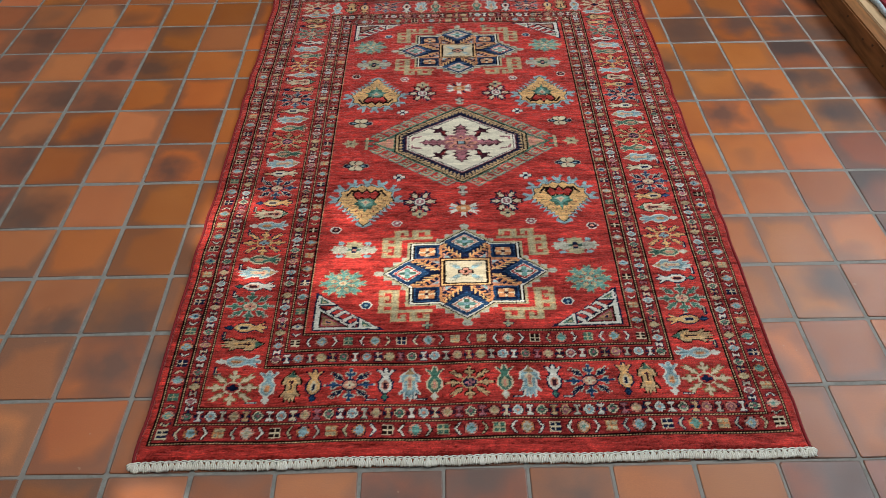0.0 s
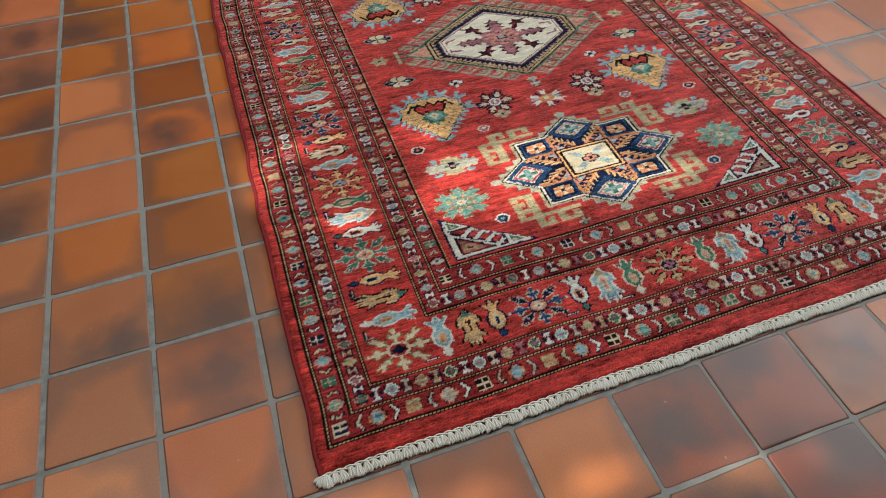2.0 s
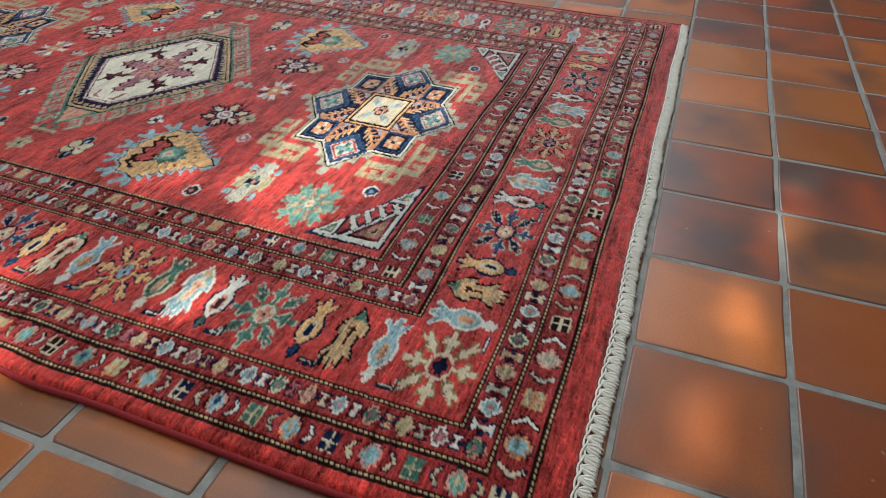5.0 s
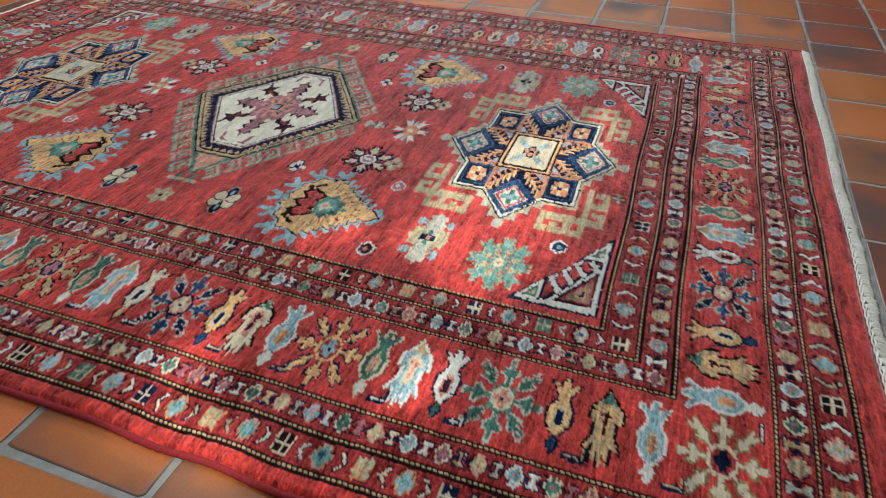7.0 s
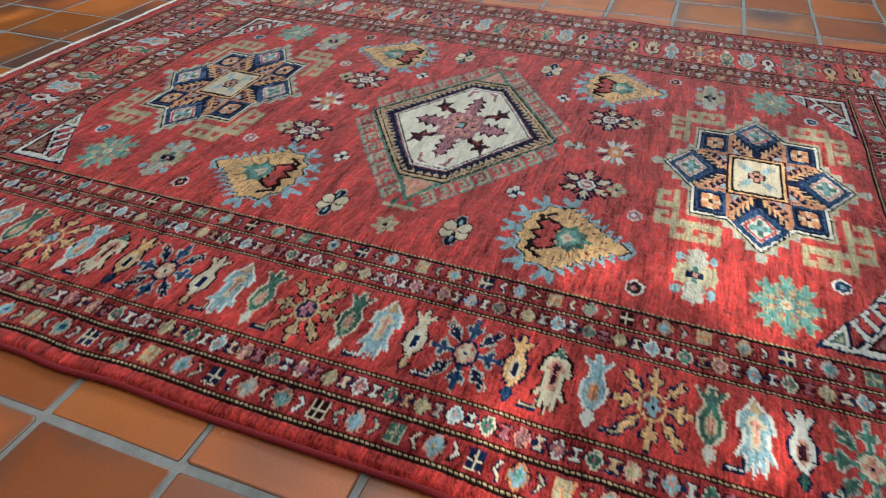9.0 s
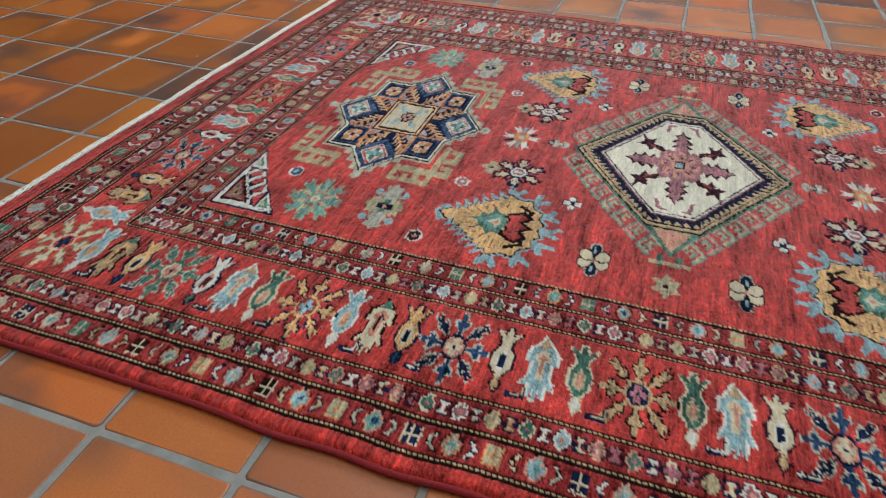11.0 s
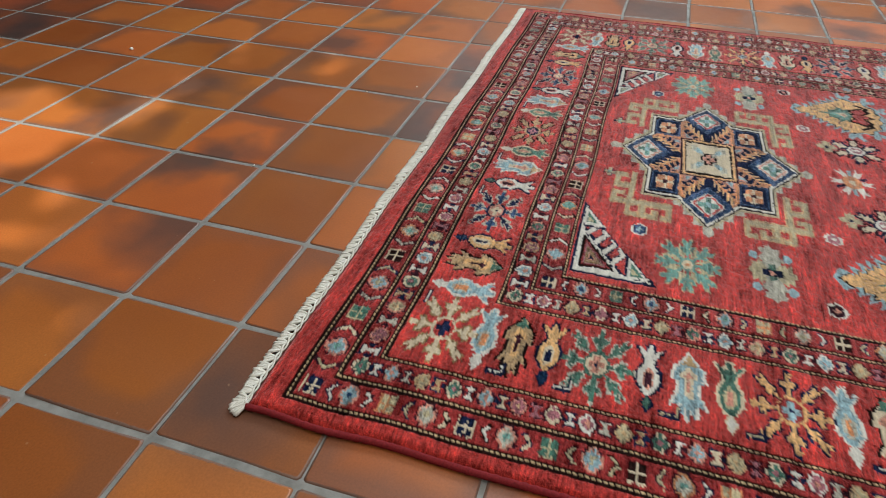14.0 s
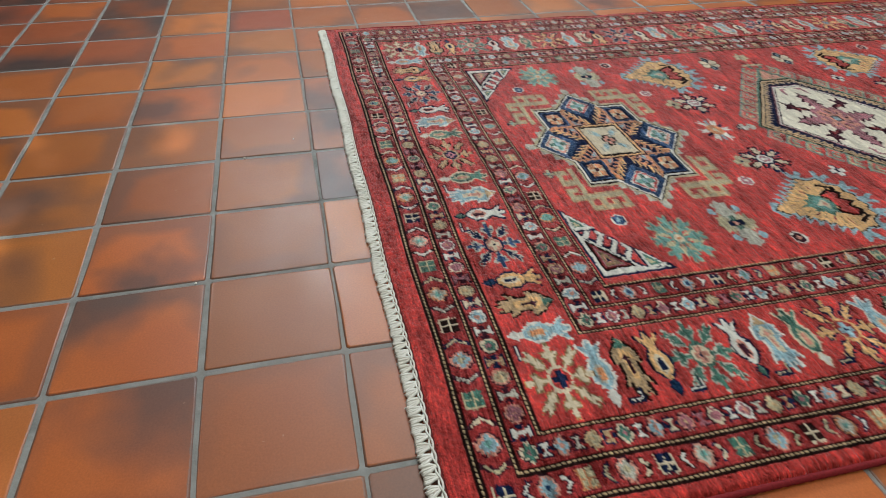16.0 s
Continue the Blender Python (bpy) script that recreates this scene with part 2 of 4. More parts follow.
def ceiling():
    """Unseen ceiling: a long assumed skylight, and a smaller opening added for the sun."""
    bm = bmesh.new()
    x0, x1, y0, y1 = X0 - 0.2, X1 + 0.2, Y0 - 0.2, Y1 + 0.2
    for a0, a1, b0, b1 in ((x0, x1, y0, -1.4), (x0, -2.5, -1.4, 0.5), (-0.9, x1, -1.4, 0.5), 
                           (x0, -2.3, 0.5, 1.8), (1.7, x1, 0.5, 1.8), (x0, x1, 1.8, y1)):
        box(bm, a0, a1, b0, b1, H, H + 0.12)
    return bm


def shell():
    # brown walls are unseen, kept dark so the tiles mirror little light
    for name, args, mat, label in (
        ("wall_east", ("x", X1, 0.2, Y0, Y1, [(-0.1, 2.3, 1.4, 2.5)]), M_DARKWOOD, "unseen dark brown wall with an assumed high window"),
        ("wall_north", ("y", Y1, 0.2, X0, X1), M_DARKWOOD, "unseen dark brown wall closing the room"),
        ("wall_west", ("x", X0, -0.2, Y0, Y1), M_PLASTER, "unseen plain light wall closing the room"),
        ("wall_south", ("y", Y0, -0.2, X0, X1), M_DARKWOOD, "unseen dark brown wall closing the room"),
    ):
        tagged(part(name, wall(name, *args), mat), label, "wall", kind="structure")
    tagged(part("ceiling", ceiling(), M_CEILING), "unseen plain pale brown ceiling with two openings added for light", "ceiling", kind="structure")


shell()

# Places on floor and rug that the sun reaches through gaps in the added leaf screen: x, y, half length, half width.
SUNLIT = [
    (-0.10, 0.44, 0.20, 0.085), (0.06, 0.36, 0.13, 0.045), (-0.25, 0.40, 0.10, 0.05), (-0.48, 0.43, 0.055, 0.030), (-0.615, 0.61, 0.035, 0.085),
    (-0.29, 0.62, 0.06, 0.022), (-0.50, 0.66, 0.06, 0.022),
    (-0.455, -0.098, 0.090, 0.010), (-0.27, -0.137, 0.045, 0.020), (-0.10, -0.185, 0.080, 0.010), (0.035, -0.215, 0.050, 0.018), (-0.60, -0.05, 0.040, 0.012),
    (-0.30, 2.42, 0.16, 0.05), (-0.17, 2.53, 0.10, 0.05), (-0.12, 2.31, 0.10, 0.03), (-0.50, 2.55, 0.15, 0.05),
]


# Where the added leaf screen is thinned to let a share of the sun through: x, y, half length, half width, share.
THIN = [(-0.32, 2.33, 0.36, 0.18, 0.48), (-0.60, 2.12, 0.22, 0.14, 0.22), (0.10, 2.30, 0.22, 0.09, 0.22), (0.20, 2.06, 0.20, 0.06, 0.16)]


def leaves():
    """Unseen leaf screen added over the ceiling; its gaps shape the sun patches."""
    rng = np.random.default_rng(5)
    ahead = (0.963, -0.27)
    verts, faces = [], []
    for layer in range(3):
        xs, ys = np.meshgrid(np.arange(-3.4, 1.6, 0.05), np.arange(-2.2, 3.8, 0.05))
        xs = xs.ravel() + rng.uniform(-0.02, 0.02, xs.size)
        ys = ys.ravel() + rng.uniform(-0.02, 0.02, ys.size)
        zs = 3.05 + 0.07 * layer + rng.uniform(-0.02, 0.02, ys.size)
        fx, fy = xs - zs * SUN_TO.x / SUN_TO.z, ys - zs * SUN_TO.y / SUN_TO.z
        keep = np.ones(ys.size, bool)
        for x, y, a, b in SUNLIT:
            along = ((fx - x) * ahead[0] + (fy - y) * ahead[1]) / (a + 0.028)
            across = (-(fx - x) * ahead[1] + (fy - y) * ahead[0]) / (b + 0.028)
            keep &= along ** 2 + across ** 2 > 1
        for x, y, a, b, share in THIN:
            keep &= (((fx - x) / a) ** 2 + ((fy - y) / b) ** 2 > rng.uniform(0.5, 1.3, ys.size)) | (rng.random(ys.size) > share ** 0.33)
        for x, y, z in zip(xs[keep], ys[keep], zs[keep]):
            s, turn = rng.uniform(0.040, 0.050), rng.uniform(0, 6.28)
            k = len(verts)
            for q in range(5):
                w = turn + q * 2 * math.pi / 5
                verts.append((x + s * math.cos(w), y + s * math.sin(w), z + rng.uniform(-0.01, 0.01)))
            faces.append(tuple(range(k, k + 5)))
    me = bpy.data.meshes.new("leaves")
    me.from_pydata(verts, [], faces)
    me.materials.append(M_LEAF)
    tagged(new("leaves", me), "unseen leaf cover added above the ceiling, with gaps that shape the sun patches", "foliage", kind="stuff")


leaves()


# ---------- the rug ----------
RUG_U, RUG_V0, RUG_V1, RUG_MID, RUG_Z = 0.632, -0.004, 1.767, 0.888, 0.0085
DU, DV, SQUASH = 0.0020, 0.00175, 0.74
NU, NV = int(2 * RUG_U / DU), int((RUG_V1 - RUG_V0) / DV)

DYES = {
    "red": (0.38, 0.026, 0.020), "deep": (0.17, 0.012, 0.014), "wine": (0.235, 0.016, 0.015), "stripe": (0.014, 0.006, 0.005), "brown": (0.012, 0.006, 0.005), "bead": (0.44, 0.31, 0.16),
    "cream": (0.54, 0.45, 0.31), "white": (0.58, 0.555, 0.49), "navy": (0.007, 0.012, 0.036), "blue": (0.011, 0.040, 0.098),
    "sky": (0.21, 0.325, 0.36), "teal": (0.105, 0.245, 0.21), "green": (0.035, 0.115, 0.082), "sage": (0.36, 0.31, 0.185),
    "gold": (0.58, 0.335, 0.135), "olive": (0.22, 0.14, 0.055), "salmon": (0.47, 0.20, 0.14), "mauve": (0.26, 0.09, 0.11),
    "orange": (0.46, 0.18, 0.07), "grey": (0.36, 0.345, 0.28), "tan": (0.40, 0.265, 0.135), "plum": (0.035, 0.009, 0.016), "ivory": (0.68, 0.62, 0.49),
}
DYE_NAMES = list(DYES)
DYE_INDEX = {k: i for i, k in enumerate(DYE_NAMES)}
cloth = np.zeros((NV, NU), np.int16)
region = np.zeros((NV, NU), np.int16)
uu = -RUG_U + (np.arange(NU) + 0.5) * DU
vv = RUG_V0 + (np.arange(NV) + 0.5) * DV


def fill(points, dye, part_of=None):
    """Knots inside a closed outline (u, v) take the dye."""
    pu, pv = [p[0] for p in points], [p[1] for p in points]
    i0, i1 = max(0, int((min(pu) + RUG_U) / DU)), min(NU, int((max(pu) + RUG_U) / DU) + 1)
    j0, j1 = max(0, int((min(pv) - RUG_V0) / DV)), min(NV, int((max(pv) - RUG_V0) / DV) + 1)
    if i1 <= i0 or j1 <= j0:
        return
    x, y = uu[None, i0:i1], vv[j0:j1, None]
    inside = np.zeros((j1 - j0, i1 - i0), bool)
    for k in range(len(points)):
        (xa, ya), (xb, yb) = points[k - 1], points[k]
        if ya == yb:
            continue
        inside ^= ((ya > y) != (yb > y)) & (x < (xb - xa) * (y - ya) / (yb - ya) + xa)
    if dye is not None:
        cloth[j0:j1, i0:i1][inside] = DYE_INDEX[dye]
    if part_of is not None:
        region[j0:j1, i0:i1][inside] = part_of


class Motif:
    """A local frame on the cloth: unit size, quarter turns, mirroring, and the loom's flattening along the warp."""

    def __init__(self, u, v, size, turn=0.0, mirror=1, up=1, tall=SQUASH):
        self.u, self.v, self.size, self.turn, self.mirror, self.up, self.tall = u, v, size, radians(turn), mirror, up, tall

    def to(self, a, b):
        a, b = a * self.mirror, b * self.up
        c, s = math.cos(self.turn), math.sin(self.turn)
        return self.u + self.size * (a * c - b * s), self.v + self.size * self.tall * (a * s + b * c)

    def poly(self, pts, dye, part_of=None):
        fill([self.to(*p) for p in pts], dye, part_of)

    def spun(self, pts, dye, count, start=0.0):
        for k in range(count):
            w = radians(start + 360 * k / count)
            c, s = math.cos(w), math.sin(w)
            self.poly([(a * c - b * s, a * s + b * c) for a, b in pts], dye)

    def ngon(self, a, b, r, n, dye, start=0.0, ry=None):
        ry = r if ry is None else ry
        self.poly([(a + r * math.cos(radians(start + 360 * k / n)), b + ry * math.sin(radians(start + 360 * k / n))) for k in range(n)], dye)

    def rect(self, a0, a1, b0, b1, dye, part_of=None):
        self.poly([(a0, b0), (a1, b0), (a1, b1), (a0, b1)], dye, part_of)

    def four(self, pts, dye):
        for s in (1, -1):
            for t in (1, -1):
                self.poly([(a * s, b * t) for a, b in pts], dye)


def wider(pts, by):
    ca, cb = sum(p[0] for p in pts) / len(pts), sum(p[1] for p in pts) / len(pts)
    out = []
    for a, b in pts:
        d = math.hypot(a - ca, b - cb) or 1
        out.append((a + (a - ca) / d * by, b + (b - cb) / d * by))
    return out


FORK = [(-.05, .15), (-.06, .46), (-.20, .56), (-.20, .68), (-.08, .62), (-.20, .90), (-.12, 1.0), (0, .84), (.12, 1.0), (.20, .90), (.08, .62), (.20, .68), (.20, .56), (.06, .46), (.05, .15)]
FIR = [(-.05, .18), (-.05, .42), (-.24, .66), (-.18, .76), (-.05, .62), (-.17, .92), (-.08, .98), (0, .82), (.08, .98), (.17, .92), (.05, .62), (.18, .76), (.24, .66), (.05, .42), (.05, .18)]
TONGUE = [(-.06, .15), (-.10, .56), (-.22, .66), (-.20, .78), (-.09, .74), (-.11, 1.0), (.11, 1.0), (.09, .74), (.20, .78), (.22, .66), (.10, .56), (.06, .15)]


def turned(pts, degrees, stretch=1.0):
    c, s = math.cos(radians(degrees)), math.sin(radians(degrees))
    return [(a * c - b * stretch * s, a * s + b * stretch * c) for a, b in pts]


def border_flower(m, petal, petal2, edge, core, dot):
    for k in range(8):
        shape, dye = (TONGUE, petal2 or petal) if k % 2 == 0 else (FIR if petal2 else FORK, petal)
        reach = 1.0 if k % 2 == 0 else 1.12
        shape = [(x * (0.62 if abs(x) < .15 else 0.92), y) for x, y in shape] if k % 2 == 0 else [(x * 0.60, y) for x, y in shape]
        m.poly(turned(wider(shape, 0.070), 45 * k, reach), edge)
        m.poly(turned(shape, 45 * k, reach), dye)
    m.ngon(0, 0, 0.38, 8, petal, 22.5), m.ngon(0, 0, 0.31, 8, core, 22.5)
    for a, b in ((.13, 0), (-.13, 0), (0, .13), (0, -.13)):
        m.rect(a - .092, a + .092, b - .092, b + .092, dot)
    m.rect(-.05, .05, -.05, .05, "navy")


TULIP = [(-.10, -.50), (-.34, -.22), (-.36, .14), (-.16, .42), (-.20, .56), (-.44, .84), (-.36, .90), (-.14, .72), (-.05, 1.0), (.05, 1.0), (.14, .72), (.36, .90), (.44, .84), (.20, .56),
         (.16, .42), (.36, .14), (.34, -.22), (.10, -.50)]
PAGODA = [(0, 1.0), (-.16, .74), (-.44, .50), (-.50, .12), (-.30, .16), (-.30, -.22), (-.50, -.50), (-.46, -.60), (-.26, -.44), (-.24, -.84), (-.16, -.86), (-.10, -.58), (0, -1.0),
          (.10, -.58), (.16, -.86), (.24, -.84), (.26, -.44), (.46, -.60), (.50, -.50), (.30, -.22), (.30, .16), (.50, .12), (.44, .50), (.16, .74)]


def slim(m, kind, body, edge, inner, heart, foot="white"):
    """A slender upright blossom: a tulip on a small foot, or a stepped roof on legs."""
    shape = PAGODA if kind == 1 else TULIP
    m.poly([(a * 1.10 + (.07 if a > 0 else -.07), b * 1.05) for a, b in shape], edge)
    if kind == 1:
        m.poly(shape, body)
        m.poly([(0, 1.0), (-.14, .74), (-.30, .60), (.30, .60), (.14, .74)], foot)
        m.poly([(0, .58), (-.30, .34), (-.30, .22), (-.14, .22), (-.14, -.36), (.14, -.36), (.14, .22), (.30, .22), (.30, .34)], inner)
        m.poly([(0, .44), (-.17, .28), (-.06, .24), (-.06, -.18), (.06, -.18), (.06, .24), (.17, .28)], heart)
    else:
        m.poly([(-.24, -.74), (0, -1.04), (.24, -.74), (0, -.44)], edge), m.poly([(-.15, -.74), (0, -.95), (.15, -.74), (0, -.50)], foot)
        m.poly(shape, body)
        m.poly([(0, .30), (-.20, .10), (-.20, -.20), (0, -.40), (.20, -.20), (.20, .10)], inner), m.rect(-.10, .10, -.24, .14, heart)


def hook_line(m, dye, edge):
    m.poly([(.38, -.98), (.38, -.82), (.92, -.82), (.92, -.60), (1.04, -.60), (1.04, -.98)], edge)
    m.poly([(.44, -.93), (.44, -.86), (.96, -.86), (.96, -.66), (1.0, -.66), (1.0, -.93)], dye)


SLIMS = [
    (0, "sky", "white", "grey", "orange", "white"), (1, "tan", "brown", "gold", "plum", "green"), (0, "gold", "navy", "cream", "navy", "blue"),
    (0, "white", "navy", "salmon", "plum", "green"), (1, "sky", "white", "cream", "salmon", "tan"), (0, "green", "cream", "sage", "salmon", "white"),
    (1, "cream", "brown", "salmon", "plum", "green"), (0, "cream", "plum", "white", "navy", "tan"),
]
FLOWERS = {
    "cream": ("cream", None, "olive", "red", "navy"), "green": ("green", "green", "grey", "cream", "salmon"),
    "gold": ("gold", None, "navy", "wine", "sky"), "navy": ("navy", "blue", "grey", "salmon", "cream"), "olive": ("tan", None, "brown", "navy", "mauve"),
}


def main_border():
    half = 0.478
    for end, v in ((1, 0.1455), (-1, RUG_V1 - 0.1480)):
        for u, kind in ((0, "olive"), (-0.242, "navy"), (0.242, "navy")):
            border_flower(Motif(u, v, 0.048, tall=0.74), *FLOWERS[kind])
        k = 0
        for u in (0.071, 0.121, 0.170, 0.315, 0.360, 0.408):
            for s in (1, -1):
                m = Motif(s * u, v, 0.0365, mirror=s, up=end, tall=1.02)
                slim(m, *SLIMS[(5, 4, 3, 2, 1, 0)[k]])
                if k in (0, 2, 5):
                    hook_line(m, "white", "navy")
            k += 1
    stops = [0.1455, 0.346, 0.532, 0.718, 0.902, 1.092, 1.268, 1.453, RUG_V1 - 0.148]
    kinds = ["cream", "green", "gold", "navy", "olive", "navy", "gold", "green", "cream"]
    for s in (-1, 1):
        for i, (v, kind) in enumerate(zip(stops, kinds)):
            border_flower(Motif(s * half, v, 0.050, 90 * s, tall=0.74), *FLOWERS[kind])
            if i == 8:
                break
            gap = stops[i + 1] - v
            for j, f in enumerate((0.30, 0.51, 0.72)):
                m = Motif(s * half, v + gap * f, 0.046, 90 * s, mirror=1, tall=0.64)
                slim(m, *SLIMS[(0, 1, 2, 3, 4, 5, 0, 6, 2, 7, 4, 5)[i * 3 + j if i < 4 else (7 - i) * 3 + 2 - j]])
                if j != 1:
                    hook_line(m, "white" if i % 2 else "sage", "navy")


def guard_items(length, pitch):
    """How many repeats lie between a corner and the middle, and their distance."""
    n = max(2, round(length / 2 / pitch))
    return n, length / 2 / n


def rosette(m, edge, body, heart):
    """A stepped rosette: two crossed blocks with an outline, and a small cross at its heart."""
    for grow, dye in ((.28, "plum"), (.18, edge), (0.0, body)):
        m.rect(-.80 - grow, .80 + grow, -.20 - grow, .20 + grow, dye), m.rect(-.24 - grow, .24 + grow, -.84 - grow, .84 + grow, dye)
        m.rect(-.56 - grow, .56 + grow, -.54 - grow, .54 + grow, dye)
    m.rect(-.34, .34, -.14, .14, heart), m.rect(-.16, .16, -.34, .34, heart)


def block(m, edge, dye):
    m.rect(-1.0, 1.0, -1.0, 1.0, "deep")
    m.rect(-.88, .88, -.88, .88, edge)
    for a in (-.44, .44):
        for b in (-.44, .44):
            m.rect(a - .345, a + .345, b - .345, b + .345, dye)


def chevron(m, dye, edge):
    """A thin angle; on one side it has a dark shadow line."""
    m.poly([(-.72, 0), (.20, 1.15), (.82, 1.15), (.10, 0), (.82, -1.15), (.20, -1.15)], edge)
    m.poly([(-.50, 0), (.26, .95), (.62, .95), (-.10, 0), (.62, -.95), (.26, -.95)], dye)


def bow(m, dye, edge):
    """An hourglass with a thin waist, on a dark ground."""
    m.rect(-1.0, 1.0, -1.12, 1.12, "wine")
    for a in (-1, 1):
        m.poly([(a * .95, .45), (a * .34, .16), (a * .34, -.16), (a * .95, -.45)], edge)
    m.poly([(-.80, 1.0), (.80, 1.0), (.80, .68), (.27, .34), (.27, -.34), (.80, -.68), (.80, -1.0), (-.80, -1.0), (-.80, -.68), (-.27, -.34), (-.27, .34), (-.80, .68)], edge)
    m.poly([(-.62, .88), (.62, .88), (.58, .62), (.16, .30), (.16, -.30), (.58, -.62), (.62, -.88), (-.62, -.88), (-.58, -.62), (-.16, -.30), (-.16, .30), (-.58, .62)], dye)


def guard_run(a0, a1, across, upright, pitch, size, style, seed):
    """A row of small repeats, counted from both corners to the middle, on the line across; upright runs go along the warp."""
    n, step = guard_items(a1 - a0, pitch)
    rng = random.Random(seed)
    turn = 90 if upright else 0
    for k, a, way in [(k, a0 + k * step, 1) for k in range(n + 1)] + [(k, a1 - k * step, -1) for k in range(n)]:
        u, v = (across, a) if upright else (a, across)
        m = Motif(u, v, size * 0.94, turn, tall=0.74 if upright else 0.95)
        if style == "wide":
            if k % 2:
                small = Motif(u, v, size * (0.70 if upright else 0.80), turn, mirror=way * (1 if k % 4 == 1 else -1), tall=0.85 if upright else 1.15)
                chevron(small, rng.choice(["white", "cream", "white", "sage", "grey"]), rng.choice(["plum", "navy", "brown"]))
            elif k % 8 == 0:
                block(m, "cream", "stripe" if rng.random() < .5 else "navy")
            elif k % 8 == 4:
                block(m, "orange", "sage") if rng.random() < .6 else block(m, "sage", "green")
            else:
                rosette(m, "salmon" if rng.random() < .6 else "orange", rng.choice(["sky", "teal", "sky", "grey"]), rng.choice(["teal", "sky", "blue", "sage"]))
        else:
            if k % 2:
                bow(Motif(u, v, size * (0.72 if upright else 0.86), turn, tall=0.90 if upright else 1.1), ("white", "grey", "tan", "white", "cream", "mauve")[k // 2 % 6], "navy" if k % 4 == 1 else "plum")
            else:
                edge, body, heart = (("cream", "green", "mauve"), ("white", "sky", "salmon"), ("tan", "sage", "tan"))[k // 2 % 3]
                rosette(Motif(u, v, size * 0.86, turn, tall=0.76 if upright else 0.95), "salmon" if rng.random() < .25 else edge, body if rng.random() < .8 else "mauve", heart)


# Widths of the bands, from the outside in: along the ends (v) and along the sides (u).
ENDS = [0.025, 0.033, 0.064, 0.070, 0.097, 0.103, 0.188, 0.195, 0.226, 0.233, 0.265, 0.272]
SIDES = [0.615, 0.608, 0.577, 0.570, 0.540, 0.533, 0.423, 0.416, 0.386, 0.379, 0.353, 0.347]


def far(v):
    """The matching line at the far end, where the inner bands are narrower."""
    return RUG_V1 - 0.003 - (v if v < 0.19 else 0.19 + (v - 0.19) * 0.80)


def ring(k, dye, part_of):
    u, v0, v1 = SIDES[k], ENDS[k], far(ENDS[k])
    fill([(-u, v0), (u, v0), (u, v1), (-u, v1)], dye, part_of)


def beads(k):
    """The gold beading along the middle of a dark stripe."""
    u, v0, v1 = (SIDES[k] + SIDES[k + 1]) / 2, (ENDS[k] + ENDS[k + 1]) / 2, (far(ENDS[k]) + far(ENDS[k + 1])) / 2
    g = DYE_INDEX["bead"]
    i0, i1 = int((RUG_U - u) / DU), int((RUG_U + u) / DU)
    j0, j1 = int((v0 - RUG_V0) / DV), int((v1 - RUG_V0) / DV)
    for j in (j0, j1):
        for i in range(i0, i1, 3):
            cloth[j, i:i + 2] = g
    for i in (i0, i1):
        for j in range(j0, j1, 3):
            cloth[j:j + 2, i] = g


P_END, P_OUTER, P_MAIN, P_INNER, P_FIELD = 0, 1, 2, 3, 4


def bands():
    cloth[:] = DYE_INDEX["red"]
    for k, dye, part_of in ((0, "stripe", P_OUTER), (1, "wine", P_OUTER), (2, "stripe", P_OUTER), (3, "wine", P_OUTER), (4, "stripe", P_OUTER),
                            (5, "red", P_MAIN), (6, "stripe", P_INNER), (7, "wine", P_INNER), (8, "stripe", P_INNER), (9, "wine", P_INNER), (10, "stripe", P_INNER),
                            (11, "red", P_FIELD)):
        ring(k, dye, part_of)
    for k in (0, 2, 4, 6, 8, 10):
        beads(k)
    for k, style, pu, pv, size in ((1, "wide", 0.0272, 0.0194, 0.0135), (3, "narrow", 0.0236, 0.0163, 0.0122), (7, "narrow", 0.0236, 0.0163, 0.0122), (9, "wide", 0.0282, 0.0199, 0.0125)):
        u = (SIDES[k] + SIDES[k + 1]) / 2
        va, vb = (ENDS[k] + ENDS[k + 1]) / 2, (far(ENDS[k]) + far(ENDS[k + 1])) / 2
        for v in (va, vb):
            guard_run(-u, u, v, False, pu, size, style, k * 7 + (v > 1))
        for s in (-1, 1):
            guard_run(va, vb, s * u, True, pv, size, style, k * 11 + s)
    main_border()


